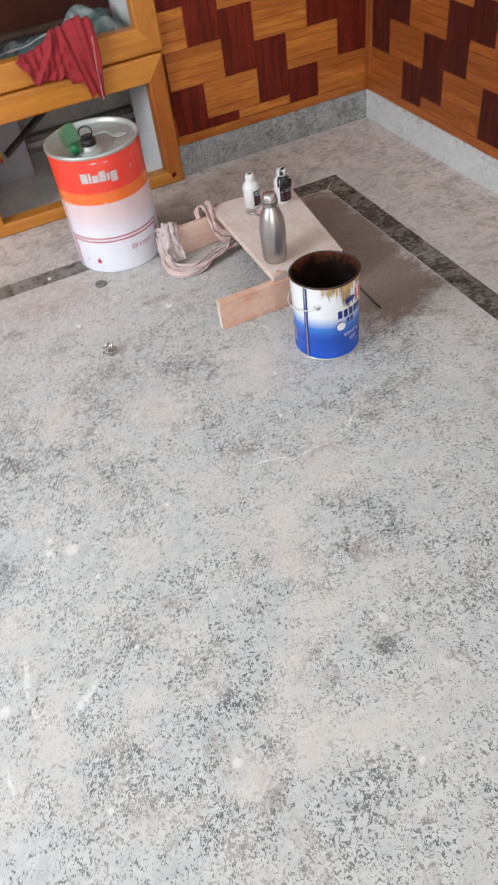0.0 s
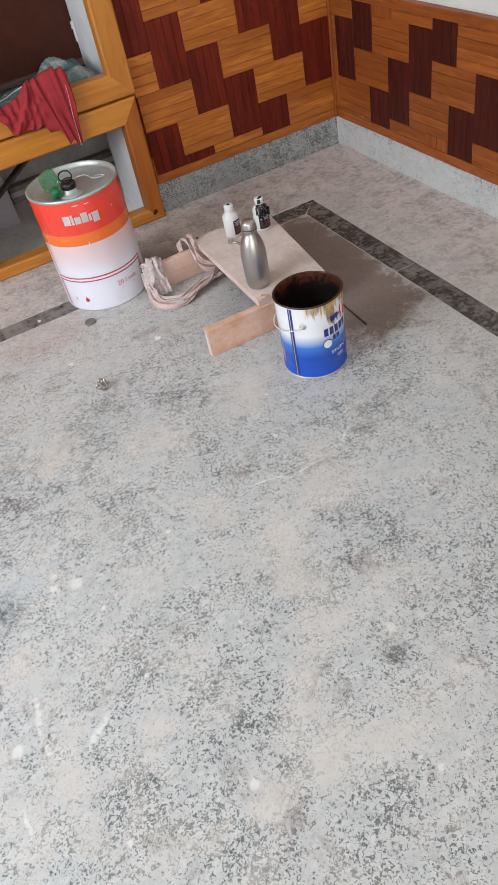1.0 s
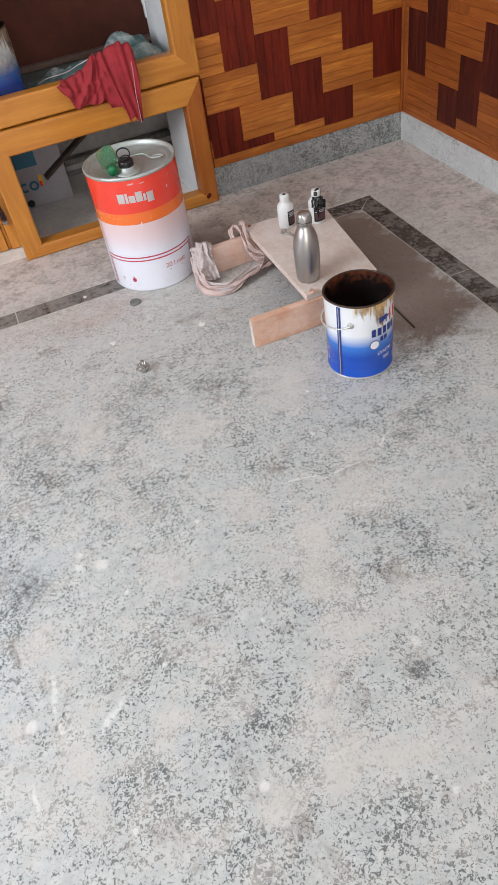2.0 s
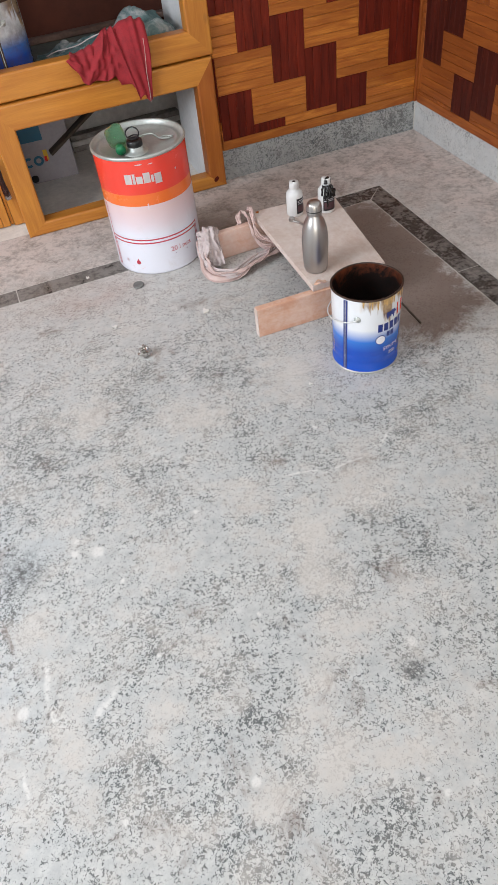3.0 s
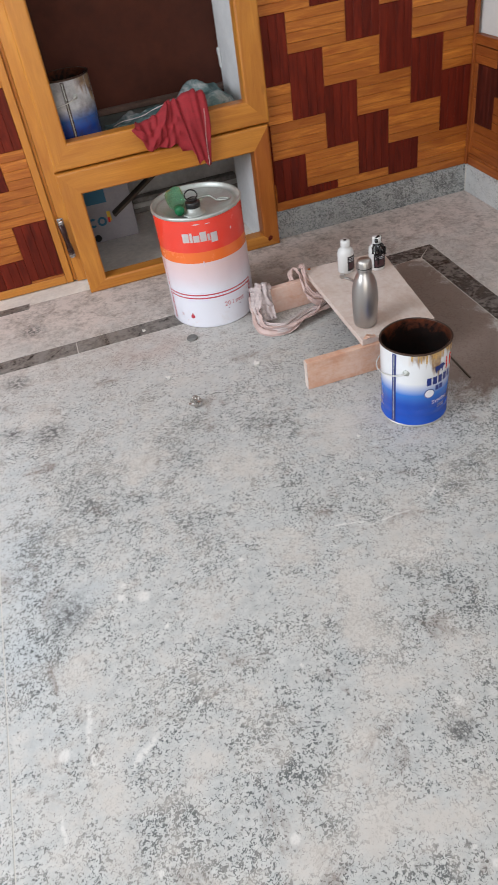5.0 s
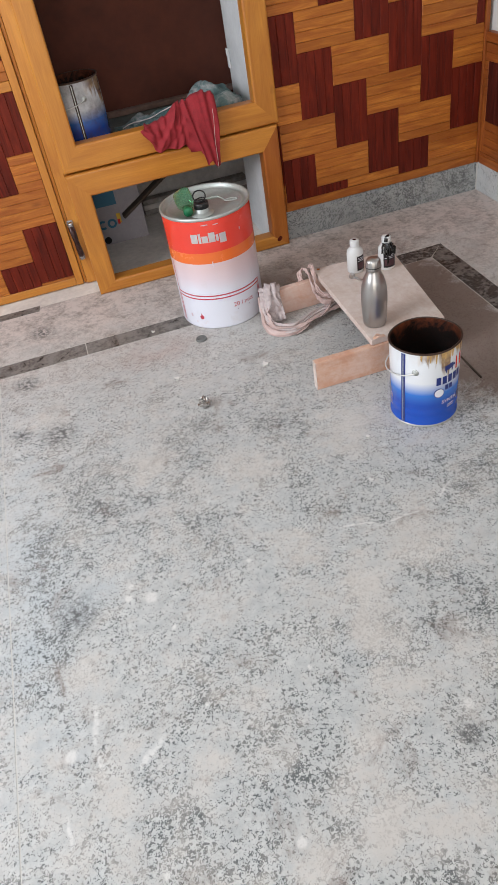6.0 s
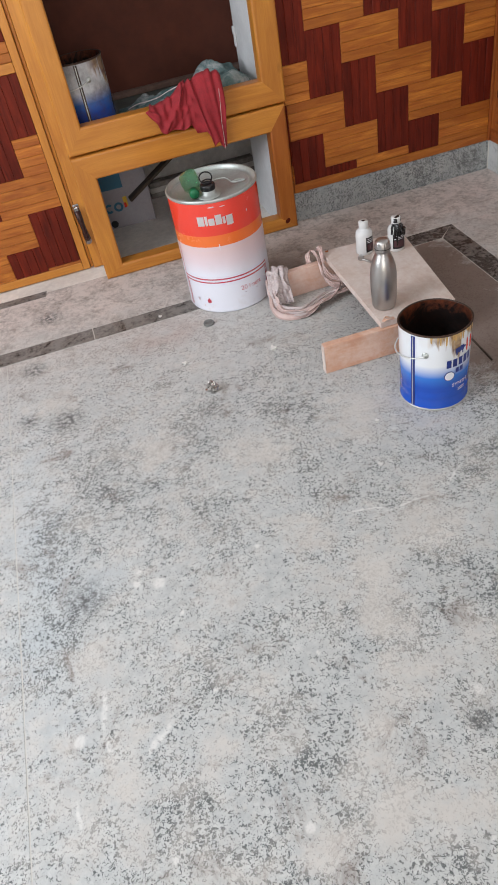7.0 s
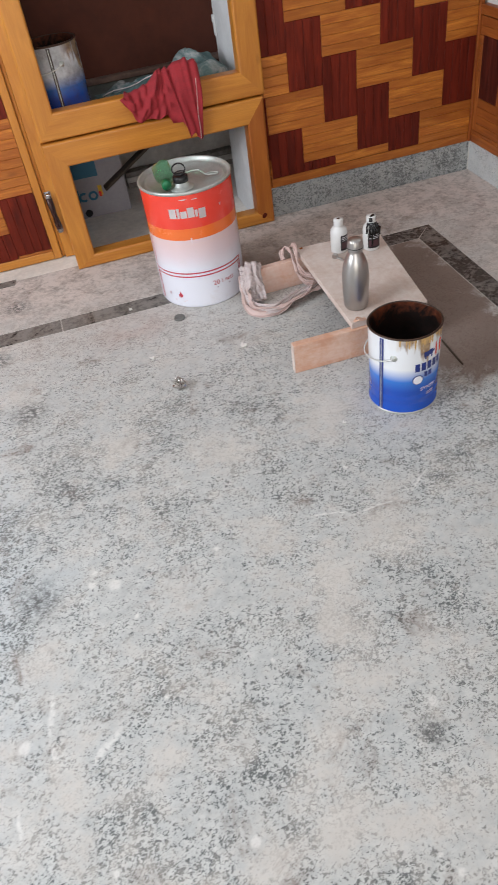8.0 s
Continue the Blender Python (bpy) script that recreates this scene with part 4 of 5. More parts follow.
# ---- adhesive cans ----
def glue_can(name, m, printed, label, marked, dent, glue_full):
    r, high = 0.0845, 0.221
    can = thing(name, m, label, "paint can")

    def squeeze(a, z):
        k = max(0.0, z / high - 0.45) / 0.55
        return 1 + dent * k * math.cos(2 * a + 0.5) + dent * 0.35 * k * math.cos(4 * a + 1.1)

    body = [(r - 0.006, 0.003), (r - 0.001, 0.0), (r + 0.0015, 0.003), (r, 0.006)]
    for z in (0.030, 0.052):
        body += [(r, z - 0.004), (r - 0.0014, z), (r, z + 0.004)]
    body += [(r, 0.10), (r, 0.14), (r, 0.18), (r, high - 0.006)]
    part("body", lathe(body, 60, warp=squeeze), printed, can, smooth=True)
    part("rim", lathe([(r, high - 0.006), (r + 0.002, high - 0.004), (r + 0.002, high - 0.001), (r - 0.0005, high), (r - 0.003, high - 0.002), (r - 0.003, high - 0.006)], 60, warp=squeeze), M_RIM, can, "rim caked with brown glue", smooth=True)
    part("lining", lathe([(r - 0.003, high - 0.002), (r - 0.0035, high - 0.05), (r - 0.003, 0.03), (r - 0.012, glue_full), (0.0, glue_full)], 60, warp=squeeze), M_LINING, can, "inside coated with dried brown glue", smooth=True)
    part("base_ring", lathe([(r - 0.001, 0.0002), (r + 0.0022, 0.0006), (r + 0.0024, 0.0035), (r + 0.0006, 0.0048)], 60), M_TIN, can, "bare tin ring at the foot", smooth=True)
    for a in (-133, 47):
        k = squeeze(radians(a), 0.165)
        lug = lathe([(0.0, 0.004), (0.003, 0.004), (0.005, 0.0015), (0.0080, 0.0014), (0.0088, 0.0), (0.0, 0.0)], 20)
        turn = Matrix.Rotation(radians(a), 4, "Z") @ Matrix.Translation((r * k - 0.0002, 0, 0.165)) @ Matrix.Rotation(radians(90), 4, "Y")
        part("lug", lug, M_TIN, can, "tin handle lug", turn, True)
    bail = []
    for i in range(13):
        a = -133 - 180 * i / 12
        k = squeeze(radians(a), 0.15)
        out = r * k + 0.004 + 0.006 * math.sin(math.pi * i / 12)
        bail.append((out * math.cos(radians(a)), out * math.sin(radians(a)), 0.165 - 0.026 * math.sin(math.pi * min(1, i / 12)) ** 0.7 if 0 < i < 12 else 0.165))
    part("bail", sweep(bail, 0.0017, 6, per=4), M_WIRE, can, "thin white wire bail", smooth=True)
    seam = patch(r, -158, -150.5, 0.006, high - 0.008, 0.0009, 4)
    for v in seam.verts:
        k = squeeze(math.atan2(v.co.y, v.co.x), v.co.z)
        v.co.x, v.co.y = v.co.x * k, v.co.y * k
    part("seam", seam, M_NAVY if marked else M_GLUE, can, "dark soldered seam")
    groove = patch(r, -155.2, -153.6, 0.008, high - 0.010, 0.0015, 2)
    for v in groove.verts:
        k = squeeze(math.atan2(v.co.y, v.co.x), v.co.z)
        v.co.x, v.co.y = v.co.x * k, v.co.y * k
    part("seam_line", groove, M_TIN, can, "bare tin line along the seam")
    if marked:
        def on_can(bm, a, z, lift=0.001, slant=0.0):
            bm = round_drum(bm, r, a, z, lift, slant)
            for v in bm.verts:
                k = squeeze(math.atan2(v.co.y, v.co.x), v.co.z)
                v.co.x, v.co.y = v.co.x * k, v.co.y * k
            return bm
        bars = [(-0.030, -0.018, -0.011, 0.011), (-0.014, -0.002, -0.011, 0.011), (0.002, 0.014, -0.011, 0.011), (0.018, 0.030, -0.011, 0.011), (0.034, 0.046, -0.011, 0.011)]
        part("brand_mark", on_can(merge(*[block(*q, -0.0002, 0.0002) for q in bars]), -78, 0.136), M_NAVY, can, "navy brand mark")
        part("brand_mark", on_can(merge(*[block(*q, -0.0002, 0.0002) for q in [(-0.006, 0.003, -0.007, 0.007), (0.006, 0.016, -0.007, 0.007)]]), -78, 0.113), M_NAVY, can, "navy brand mark")
        part("emblem", on_can(lathe([(0.0, 0.0), (0.007, 0.0), (0.0138, 0.0)], 18), -93, 0.101, 0.0008), M_NAVY, can, "round emblem with a navy border")
        part("emblem_field", on_can(lathe([(0.0, 0.0), (0.006, 0.0), (0.0118, 0.0)], 18), -93, 0.101, 0.0014), M_WHITE, can)
        beast = [(-0.014, 0.0, -0.004, 0.010), (0.0, 0.012, -0.002, 0.012), (-0.012, -0.008, -0.010, -0.003), (0.006, 0.010, -0.010, -0.001), (0.012, 0.018, 0.002, 0.008)]
        part("emblem", on_can(merge(*[block(*q, -0.0002, 0.0002) for q in beast]), -74, 0.166, 0.0012), M_NAVY, can, "navy animal-shaped emblem as plain shapes")
        part("emblem_field", on_can(block(0.004, 0.03, -0.016, 0.020, -0.0002, 0.0002), -62, 0.168, 0.0007), M_RED, can, "red field behind the emblem")
        part("lettering", on_can(lettering("SYNTH", 0.0150), -72, 0.066, 0.0012), M_WHITE, can, "white capital lettering")
        part("small_print", on_can(merge(*[block(-0.012, 0.010, -0.0016 - 0.006 * q, 0.0008 - 0.006 * q, -0.0001, 0.0001) for q in range(2)]), -68, 0.056, 0.0012), M_WHITE, can, "white small print as bars")
        part("small_print", on_can(merge(*[block(-0.008, 0.004, -0.0012 - 0.008 * q, 0.0012 - 0.008 * q, -0.0001, 0.0001) for q in range(5)]), -185, 0.07, 0.0012), M_LILAC, can, "pale small print as bars")
        rnd = random.Random(3)
        for q in range(11):
            a = -122 + q * 8 + rnd.uniform(-3, 3)
            drop, w = rnd.uniform(0.006, 0.026), rnd.uniform(0.0015, 0.0045)
            bm = bmesh.new()
            ring = [(-w, 0.0), (-w * 0.8, -drop * 0.6), (-w * 0.55, -drop * 0.9), (0, -drop), (w * 0.6, -drop * 0.88), (w * 0.8, -drop * 0.5), (w * 1.1, 0.0)]
            bm.faces.new([bm.verts.new((x, y, 0)) for x, y in ring])
            part("glue_drip", on_can(bm, a, high - 0.005, 0.0012), M_DRIP, can, "amber run of dried glue")
    return can


glue_can("adhesive_can", pose(-0.840, -1.152, 0), M_CAN, "open blue and white adhesive can with glue-caked rim on the floor", True, 0.028, 0.055)
glue_can("old_adhesive_can", pose(-1.443, 0.118, 0.4695, 0, 0, 57), M_CAN_OLD, "grimy blue and white adhesive can on the cupboard shelf", False, 0.02, 0.08)

# ---- board on two planks ----
plank = thing("front_plank", pose(-0.845, -0.949, 0, 0, 0, -0.8), "raw pinkish wooden plank standing on edge under the board", "plank")
part("plank", block(-0.215, 0.160, -0.011, 0.011, 0, 0.0895, 0.0015), M_PLANK, plank)
part("bare_end", block(-0.2165, -0.2152, -0.0108, 0.0108, 0.001, 0.0885), M_BOARD, plank, "pale sawn end")
rear = thing("rear_plank", pose(-0.86, -0.505, 0, 0, 0, 1.5), "raw pinkish wooden plank on edge, wrapped in plastic film", "plank")
part("plank", block(-0.195, 0.195, -0.011, 0.011, 0, 0.0895, 0.0015), M_PLANK_DUSTY, rear)
board = thing("plywood_board", pose(0, 0, 0), "dusty pale plywood board lying across two planks", "board")
part("board", prism([(y, -x) for x, y in [(-0.893, -0.953), (-0.668, -0.945), (-0.612, -0.500), (-0.882, -0.478)]], 0.090, 0.108, 0.0012), M_BOARD, board, m=pose(0, 0, 0, 0, 0, 90))
part("splinter", merge(sweep([(-0.882, -0.948, 0.109), (-0.868, -0.953, 0.113), (-0.852, -0.950, 0.1095)], 0.0035, 5, 0.6), sweep([(-0.885, -0.951, 0.109), (-0.876, -0.944, 0.116), (-0.862, -0.944, 0.110)], 0.0025, 5, 0.6)), M_PLANK, board, "torn veneer at the corner")

# twisted plastic film round the rear plank
film = thing("plastic_bag", pose(0, 0, 0), "crumpled pinkish plastic film looped round the rear plank", "plastic film")
loop = [(-1.055, -0.500, 0.066), (-1.070, -0.530, 0.040), (-1.076, -0.568, 0.016), (-1.062, -0.618, 0.013), (-1.018, -0.640, 0.013), (-0.965, -0.624, 0.013), (-0.910, -0.602, 0.014), (-0.866, -0.588, 0.016), (-0.836, -0.572, 0.018)]


def band(points, wide, thick, tilt, seed):
    """A crumpled strip of film along a line."""
    line = spline(points, 10)

    def spot(u, v):
        i = u * (len(line) - 1)
        k = min(int(i), len(line) - 2)
        p = line[k].lerp(line[k + 1], i - k)
        way = (line[k + 1] - line[k]).normalized()
        side = way.cross(Vector((0, 0, 1)))
        side = side.normalized() if side.length > 0.05 else Vector((1, 0, 0))
        up = side.cross(way)
        a = tilt + 1.5 * noise.noise(Vector((u * 3.0, seed, 0)))
        w = (v - 0.5) * wide * (1 + 0.35 * noise.noise(Vector((u * 6, seed, 3))))
        ridge = thick * (math.sin(v * 15 + u * 9 + seed) + 1.5 * noise.noise(Vector((u * 12, v * 3, seed))) + 0.7 * noise.noise(Vector((u * 36, v * 5, seed + 4))))
        q = p + side * (w * math.cos(a) - ridge * math.sin(a)) + up * (w * math.sin(a) + ridge * math.cos(a))
        q.z = max(q.z, 0.002)
        return q
    return sheet(150, 14, spot)


for n, (wide, tilt, dx, dz, stuff) in enumerate(((0.046, 0.25, 0.0, 0.0, M_BAG), (0.032, 1.0, 0.008, 0.006, M_BAG), (0.026, -0.6, -0.006, 0.008, M_BAGWHITE))):
    ob = part("fold", band([(x + dx * math.sin(i * 1.3), y + dx * math.cos(i * 1.7), z + dz) for i, (x, y, z) in enumerate(loop)], wide, 0.0035, tilt, n * 3.1 + 0.5), stuff, film, smooth=True)
    thicken(ob, 0.0012)
for n, pts in enumerate(([(-0.935, -0.500, 0.092), (-0.932, -0.485, 0.112), (-0.915, -0.480, 0.120), (-0.905, -0.500, 0.108), (-0.905, -0.530, 0.080), (-0.898, -0.548, 0.050), (-0.880, -0.562, 0.030), (-0.850, -0.572, 0.024)],
                         [(-0.893, -0.470, 0.114), (-0.892, -0.490, 0.128), (-0.894, -0.515, 0.118), (-0.897, -0.538, 0.085), (-0.885, -0.552, 0.055), (-0.862, -0.560, 0.046), (-0.845, -0.566, 0.040)])):
    ob = part("fold", band(pts, 0.020 - 0.003 * n, 0.003, 0.8 + n, n * 2.3 + 9), M_BAG, film, smooth=True)
    thicken(ob, 0.0012)


for n, (dx, wide) in enumerate(((0.0, 0.062), (0.014, 0.050), (-0.012, 0.046))):
    over = [(-1.040 + dx, -0.478, 0.030), (-1.042 + dx, -0.484, 0.070), (-1.046 + dx, -0.494, 0.096 + 0.003 * n), (-1.050 + dx, -0.516, 0.096 + 0.003 * n), (-1.054 + dx, -0.531, 0.070), (-1.058 + dx * 1.4, -0.545, 0.035), (-1.062 + dx * 1.5, -0.566, 0.012)]
    ob = part("film_end", band(over, wide, 0.0045, 0.15 * (n - 1), n * 5.7 + 1.2), M_BAGWHITE, film, "white crumpled film over the plank's end", smooth=True)
    thicken(ob, 0.0012)

# ---- bottles and bolt on the board ----
flask = thing("steel_bottle", pose(-0.847, -0.876, 0.108), "brushed stainless steel water bottle standing on the board", "water bottle")
part("body", lathe([(0.0, 0.001), (0.027, 0.0), (0.0305, 0.002), (0.0308, 0.005), (0.0328, 0.009), (0.0348, 0.04), (0.0360, 0.075), (0.0358, 0.100), (0.0330, 0.124), (0.0270, 0.145), (0.0205, 0.158), (0.0180, 0.164), (0.0180, 0.168)], 56), M_STEEL, flask, smooth=True)
part("cap", lathe([(0.0185, 0.1665), (0.0208, 0.168), (0.0212, 0.171), (0.0208, 0.180), (0.0190, 0.192), (0.0165, 0.1975), (0.012, 0.1995), (0.0, 0.2)], 80, warp=lambda a, z: 1 + (0.022 * math.sin(20 * a) if 0.1785 < z < 0.1980 else 0.0)), M_STEEL, flask, "steel screw cap", smooth=True)
part("groove", lathe([(0.0214, 0.1755), (0.0216, 0.1765), (0.0214, 0.1775)], 40), M_BLACK, flask, smooth=True)


def small_bottle(m, label, inked):
    ob = thing("small_bottle", m, label, "bottle", "small bottles on the board")
    part("body", lathe([(0.0, 0.0), (0.0235, 0.0), (0.0255, 0.002), (0.0257, 0.060), (0.0245, 0.069), (0.019, 0.077), (0.0130, 0.081), (0.0125, 0.086)], 36), M_BOTTLE, ob, smooth=True)
    part("cap", lathe([(0.0135, 0.0825), (0.0145, 0.084), (0.0148, 0.101), (0.0135, 0.1035), (0.0, 0.104)], 28), M_BOTTLE, ob, "white screw cap", smooth=True)
    part("label", patch(0.0257, -146, -52, 0.010, 0.058, 0.0005), M_BLACK, ob, "black and maroon paper label")
    part("label_field", patch(0.0257, -138, -66, 0.016, 0.036, 0.0009), M_PURPLE, ob)
    part("label_bar", merge(*[patch(0.0257, -138, -72 + 5 * (q % 2), 0.041 + 0.005 * q, 0.0425 + 0.005 * q, 0.0009) for q in range(3)]), M_WHITE, ob)
    if inked:
        runs = []
        for a, low, wide in ((-158, 0.058, 0.0035), (-136, 0.046, 0.0034), (-122, 0.020, 0.0028), (-108, 0.052, 0.0048), (-90, 0.056, 0.0052), (-66, 0.050, 0.0050)):
            ca, sa, cb, sb = math.cos(radians(a)), math.sin(radians(a)), math.cos(radians(a + 5)), math.sin(radians(a + 5))
            runs.append(sweep([(0.0140 * ca, 0.0140 * sa, 0.085), (0.0205 * ca, 0.0205 * sa, 0.0755), (0.0255 * cb, 0.0255 * sb, 0.066), (0.0262 * cb, 0.0262 * sb, low)], wide, 7, 0.4, per=6, seed=a))
        runs.append(lathe([(0.0, 0.1055), (0.007, 0.1052), (0.0152, 0.1015), (0.0153, 0.090)], 24, warp=lambda a, z: 1 + 0.10 * math.sin(2 * a + 1) + 0.05 * math.sin(5 * a), a0=-150, a1=20))
        part("spill", merge(*runs), M_INK, ob, "black paint run down the bottle", smooth=True)
    else:
        part("spot", lathe([(0.0, 0.1047), (0.004, 0.1046), (0.0055, 0.1042)], 10), M_INK, ob)
    return ob


small_bottle(pose(-0.767, -0.560, 0.108, 0, 0, 46), "small white plastic bottle with black label on the board", False)
small_bottle(pose(-0.675, -0.592, 0.108, 0, 0, 10), "small white plastic bottle smeared with black paint", True)
bolt = thing("bolt", pose(-0.797, -0.600, 0.108, 0, 0, -70), "small grey screw lying on the board", "screw")
part("head", lathe([(0.0, 0.014), (0.007, 0.014), (0.0095, 0.011), (0.0095, 0.003), (0.007, 0.0), (0.0, 0.0)], 6), M_STEEL, bolt)
part("shank", sweep([(0.008, 0, 0.004), (0.03, 0.004, 0.004), (0.055, 0.002, 0.004)], 0.0035, 6, 0.1), M_STEEL, bolt, smooth=True)
chip = thing("wood_chip", pose(-0.868, -0.492, 0.108), "tiny pale wood chip on the board", "wood chip")
part("chip", block(-0.005, 0.005, -0.003, 0.003, 0, 0.004, 0.001), M_PINE, chip)

# ---- rags ----
def red_drape(u, v):
    """u runs along the rail, v from the shelf over the crest and down the front."""
    left = min(1.0, u / 0.22)
    if u < 0.56:
        drop = 0.526 - 0.076 * math.sin(left * math.pi / 2) + 0.005 * math.sin(u * 26)
    elif u < 0.70:
        drop = 0.450 - 0.082 * (u - 0.56) / 0.14
    else:
        drop = 0.368 + 0.012 * math.sin((u - 0.70) * 20)
    rise = min(1.0, max(0.0, (u - 0.12) / 0.60))
    crest = 0.532 + 0.054 * rise * rise * (3 - 2 * rise) - 0.07 * max(0.0, u - 0.86)
    # pleats fan out from the bunched top
    fan = u + 0.10 * v * (u - 0.62) + 0.03 * math.sin(v * 5 + u * 7)
    slant = fan * 6.0 + (v - 0.5) * (3.2 if u < 0.6 else -0.6)
    pleat = 1.7 * noise.noise(Vector((slant, v * 1.6, 0.3))) + 0.9 * noise.noise(Vector((slant * 2.1, v * 2.5, 2.3))) + 0.30 * math.sin(fan * 52 + 2.0 * noise.noise(Vector((u * 5, v * 3, 1.0))))
    bunch = 0.80 + 0.20 * v
    x = -1.145 + (-0.137 + 0.262 * u) * (bunch if u < 0.75 else 1.0)
    if v < 0.35:
        t = v / 0.35
        return (x + 0.006 * pleat, 0.075 - 0.110 * t, 0.490 + (crest - 0.490) * math.sin(t * math.pi / 2) + 0.010 * pleat * t)
    t = (v - 0.35) / 0.65
    if u > 0.60:
        x -= (u - 0.90) * 0.262 * 0.42 * t
    out = -0.036 - 0.020 * math.sin(min(1.0, t * 2.2) * math.pi / 2)
    return (x + 0.004 * pleat, min(-0.037, out - 0.006 - 0.0085 * pleat), crest + (drop - crest) * t ** 0.9 + 0.004 * pleat)


rag = tagged(part("red_rag", sheet(150, 70, red_drape), M_RAG, smooth=True), "crumpled dark red rag hanging over the cupboard rail", "rag")
thicken(rag, 0.002)
part("hem", sweep([Vector(red_drape(0.93, 0.45 + 0.55 * k / 8)) + Vector((0.0, -0.007, 0.0)) for k in range(9)], 0.0009, 6, 0.3, per=4), M_BAG, rag, "pale frayed hem", smooth=True)


def teal_heap(u, v):
    x, y = -1.335 + 0.452 * u, 0.022 + 0.24 * v
    edge = min(1.0, 6 * u, 9 * (1 - u), 5 * v + 0.35, 4 * (1 - v))
    hump = 0.022 + 0.068 * math.exp(-((u - 0.74) / 0.13) ** 2) + 0.040 * math.exp(-((u - 0.94) / 0.12) ** 2) + 0.022 * math.exp(-((u - 0.45) / 0.2) ** 2)
    p = Vector((u * 7, v * 6, 1.7))
    crease = noise.noise(p) + 0.6 * noise.noise(p * 2.3) + 0.35 * math.sin(u * 38 + v * 9 + 3 * noise.noise(p))
    return (x + 0.012 * crease, y + 0.008 * crease, max(0.471, 0.4715 + edge * (hump + 0.020 * crease)))


def heap_hem():
    return sweep([(-1.315 + 0.036 * k, 0.150 - 0.010 * k, 0.492 + 0.0085 * k + 0.004 * math.sin(k * 1.7)) for k in range(9)], 0.0018, 6, 0.5, per=5)


heap = tagged(part("grey_rag", sheet(80, 36, teal_heap), M_TEALRAG, smooth=True), "grey-green rag heaped on the cupboard shelf", "rag")
thicken(heap, 0.002)
part("hem", heap_hem(), M_BAGWHITE, heap, "pale frayed edge of the rag", smooth=True)

# ---- things in the lower niche ----
def flat_ring(x, z, outer, inner, a0, a1):
    """A flat ring, whole or open, printed on an upright front."""
    bm = lathe([(inner, 0.0), (inner, 0.0006), (outer, 0.0006), (outer, 0.0)], 24, a0=a0, a1=a1)
    bm.transform(Matrix.Translation((x, -0.0704, z)) @ Matrix.Rotation(radians(90), 4, "X"))
    return bm


carton = thing("carton", pose(-1.445, 0.460, 0, 0, 0, -2), "grey-white printed carton standing in the niche", "carton")
part("box", block(-0.155, 0.155, -0.07, 0.07, 0, 0.225, 0.002), M_CARTON, carton)
part("print_field", block(-0.150, 0.055, -0.0712, -0.0703, 0.160, 0.220), M_TEAL, carton, "teal printed field")
part("brand_mark", merge(block(-0.060, -0.036, -0.0716, -0.0705, 0.068, 0.118), flat_ring(-0.020, 0.086, 0.019, 0.010, 50, 310), flat_ring(0.018, 0.086, 0.019, 0.010, 0, 360)), M_TEAL, carton, "teal brand mark as plain shapes")
part("print_spot", block(0.042, 0.058, -0.0716, -0.0705, 0.082, 0.122), M_YELLOW, carton, "yellow and red printed mark")
part("print_spot", block(0.042, 0.052, -0.0719, -0.0717, 0.078, 0.098), M_RED, carton)
part("print_spot", lathe([(0, 0), (0.014, 0.0), (0.015, -0.0008)], 18), M_BLACK, carton, "round black mark", pose(-0.016, -0.0712, 0.020, 90, 0, 0))
leaning = thing("batten", look((-1.195, 0.372, 0.222), (-1.372, 0.366, 0.116)) @ pose(0, 0, 0, 0, 90, 0), "dark weathered wooden batten leaning against the carton", "batten", "battens in the niche")
part("batten", block(-0.27, 0.215, -0.006, 0.006, -0.021, 0.021, 0.002), M_DARKSTICK, leaning)
for z, wood, label in ((0.011, M_DUSTSTICK, "dusty grey wooden batten lying at the bottom of a stack"), (0.033, M_CEMENT, "dusty pale board lying between two grey battens"), (0.0555, M_DUSTSTICK, "dusty grey wooden batten lying on top of a stack")):
    stick = thing("batten", pose(-1.03, 0.622, z, 0, 0, 1.0), label, "batten", "battens in the niche")
    part("batten", block(-0.24, 0.24, -0.022, 0.022, -0.0108, 0.0108, 0.002), wood, stick)

# ---- small litter on the floor ----
washer = thing("lid_ring", pose(-1.294, -0.529, 0.001), "small grey metal cap lying on the floor", "bottle cap")
part("cap", lathe([(0.0, 0.003), (0.010, 0.003), (0.013, 0.006), (0.016, 0.006), (0.0175, 0.003), (0.0175, 0.0)], 28), M_DARKCAP, washer, smooth=True)


def wad(u, v):
    a, b = 2 * math.pi * u, math.pi * (v - 0.5)
    d = Vector((math.cos(a) * math.cos(b), math.sin(a) * math.cos(b), math.sin(b)))
    r = 0.016 * (1 + 0.55 * noise.noise(d * 2.6 + Vector((3, 1, 0))) + 0.25 * noise.noise(d * 6.0))
    return d * r + Vector((0, 0, 0.0135))


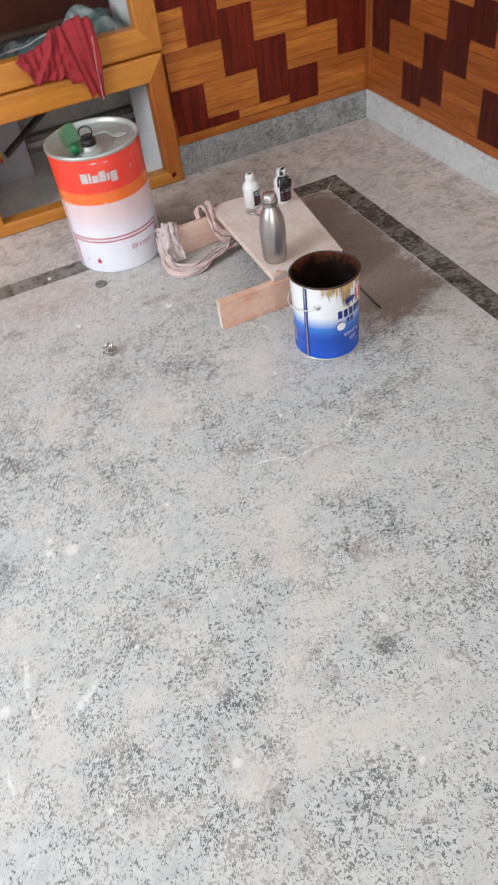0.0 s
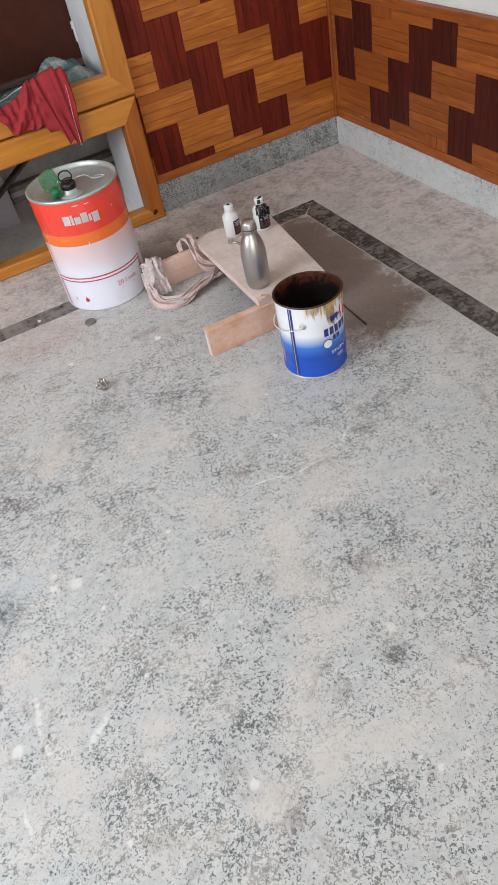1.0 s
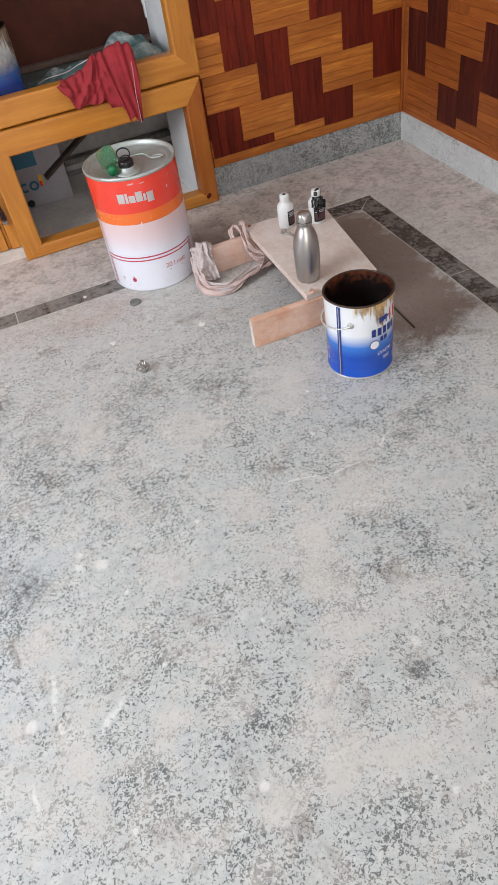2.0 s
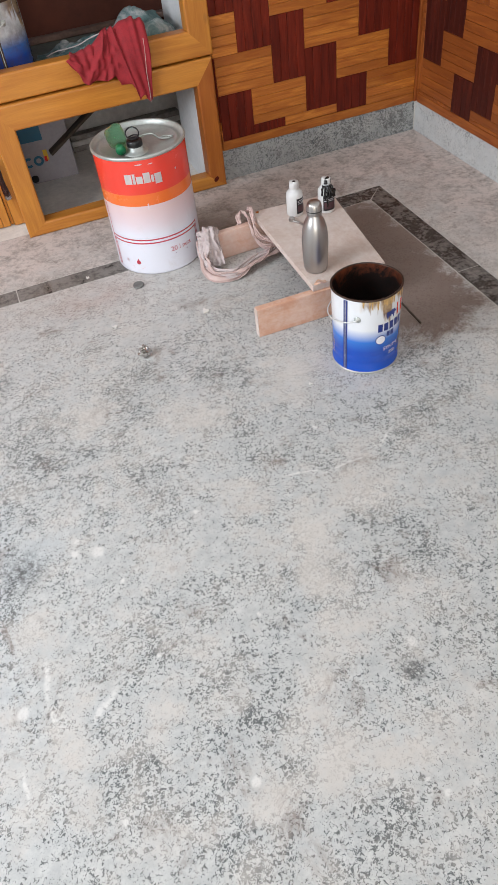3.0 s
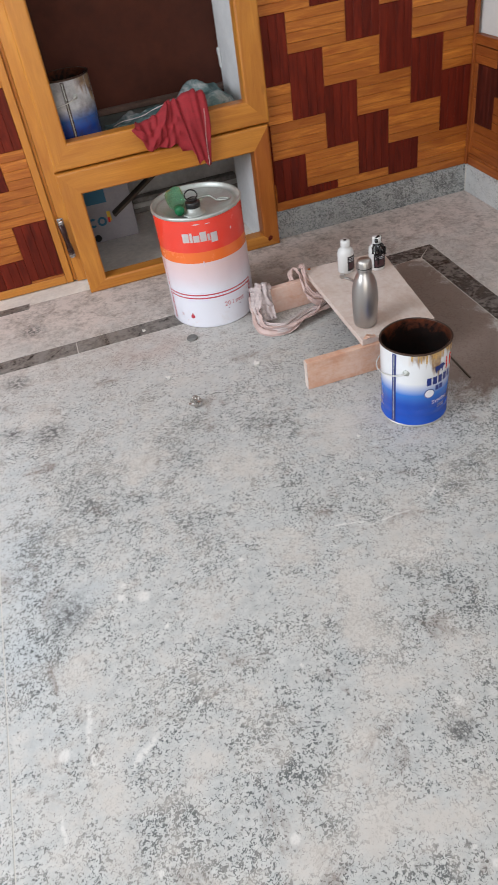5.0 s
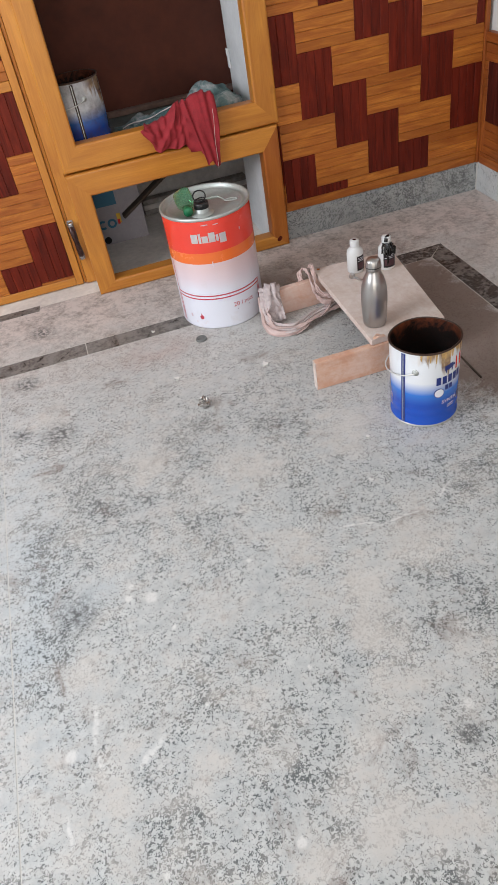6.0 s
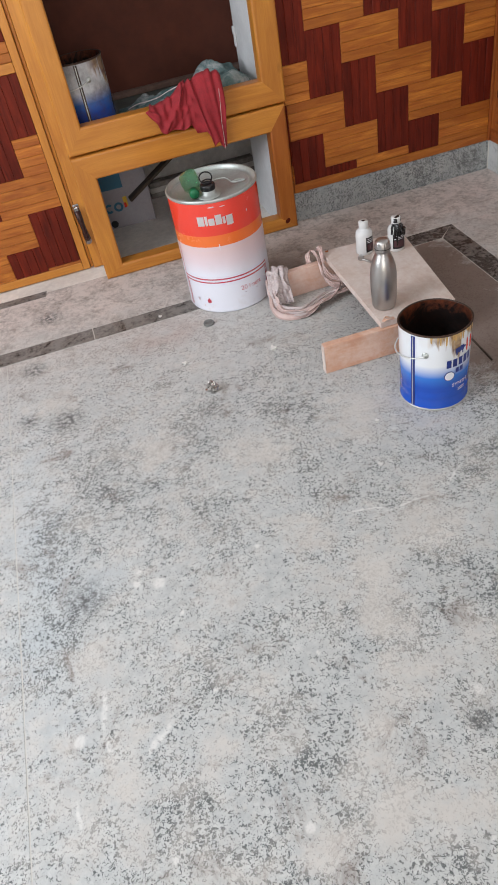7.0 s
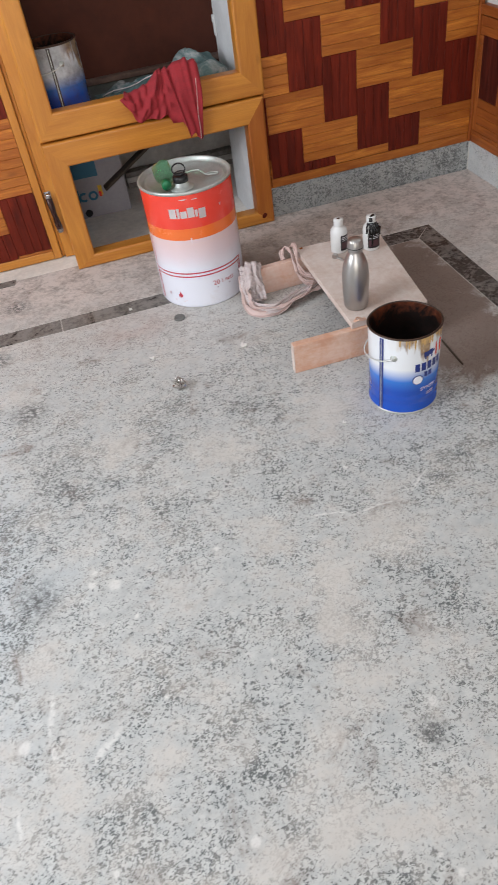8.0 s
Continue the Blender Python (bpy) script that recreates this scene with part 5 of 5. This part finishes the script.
foil = tagged(part("foil_wad", sheet(18, 12, wad), M_FOIL, m=pose(-1.370, -0.876, 0)), "crumpled wad of silver foil on the floor", "foil")
for x, y, turn, size in ((-1.153, -0.765, 20, 1.0), (-1.414, -0.705, 70, 0.7), (-1.43, -0.40, 40, 0.6), (-1.02, -1.20, 10, 0.5)):
    scrap = thing("paper_scrap", pose(x, y, 0.0008, 0, 0, turn), "small torn white scrap on the dusty floor", "scrap", "scraps on the floor")
    bm = prism([(-0.012 * size, -0.006 * size), (0.004 * size, -0.009 * size), (0.011 * size, 0.0), (0.003 * size, 0.004 * size), (0.006 * size, 0.015 * size), (-0.006 * size, 0.007 * size)], 0.0, 0.004 * size)
    for v in bm.verts:
        v.co.z += 0.004 * size * max(0.0, noise.noise(Vector((v.co.x * 90, v.co.y * 90, turn))))
    part("scrap", bm, M_SCRAP, scrap)
lath = thing("thin_stick", pose(-0.645, -1.01, 0.0022, 0, 0, 88), "thin dark wooden stick lying on the floor", "stick")
part("stick", block(-0.105, 0.100, -0.0022, 0.0022, -0.002, 0.002, 0.0005), M_DARKSTICK, lath)

# ---- floor: slabs and inlaid border, edge to edge ----
floor = structure("floor", block(WEST - 0.15, 0.2, SOUTH - 0.15, 1.12, -0.06, -0.0005), M_JOINT, "dusty speckled grey granite floor with a dark inlaid border", "floor")
OUT, INN = 0.348, 0.425     # the border strip, from the walls
gap = 0.0014


def slab(name, corners, material, top=0.0):
    cx, cy = sum(p[0] for p in corners) / len(corners), sum(p[1] for p in corners) / len(corners)
    shrunk = []
    for x, y in corners:
        shrunk.append((x + (gap if x < cx else -gap), y + (gap if y < cy else -gap)))
    return part(name, prism(shrunk, -0.012, top), material, floor)


slab("field_slab", [(-1.945, SOUTH), (-INN, SOUTH), (-INN, -INN), (-1.945, -INN)], M_FLOOR)
slab("field_slab", [(WEST, SOUTH), (-1.945, SOUTH), (-1.945, -INN), (WEST, -INN)], M_FLOOR)
slab("border_slab", [(WEST, -OUT), (0.012, -OUT), (0.012, 0.0), (WEST, 0.0)], M_FLOOR)
slab("border_slab", [(-OUT, SOUTH), (0.012, SOUTH), (0.012, -OUT), (-OUT, -OUT)], M_FLOOR)
slab("niche_slab", [(-2.3, 0.0), (0.012, 0.0), (0.012, 1.0), (-2.3, 1.0)], M_NICHE)
cuts = [WEST, -3.2, -2.72, -2.20, -1.655, -1.15, -0.72]
for x0, x1 in zip(cuts, cuts[1:]):
    slab("inlay_piece", [(x0, -INN), (x1, -INN), (x1, -OUT), (x0, -OUT)], M_INLAY)
slab("inlay_piece", [(-0.72, -INN), (-INN, -INN), (-OUT, -OUT), (-0.72, -OUT)], M_INLAY)
cuts = [-0.95, -1.5, -2.05, -2.6, -3.15, -3.7, SOUTH]
slab("inlay_piece", [(-INN, -0.95), (-OUT, -0.95), (-OUT, -OUT), (-INN, -INN)], M_INLAY)
for y0, y1 in zip(cuts, cuts[1:]):
    slab("inlay_piece", [(-INN, y1), (-OUT, y1), (-OUT, y0), (-INN, y0)], M_INLAY)
part("threshold_piece", prism([(-2.35, -0.028), (-1.79, -0.030), (-1.785, 0.010), (-2.35, 0.020)], -0.011, 0.0012), M_INLAY, floor)
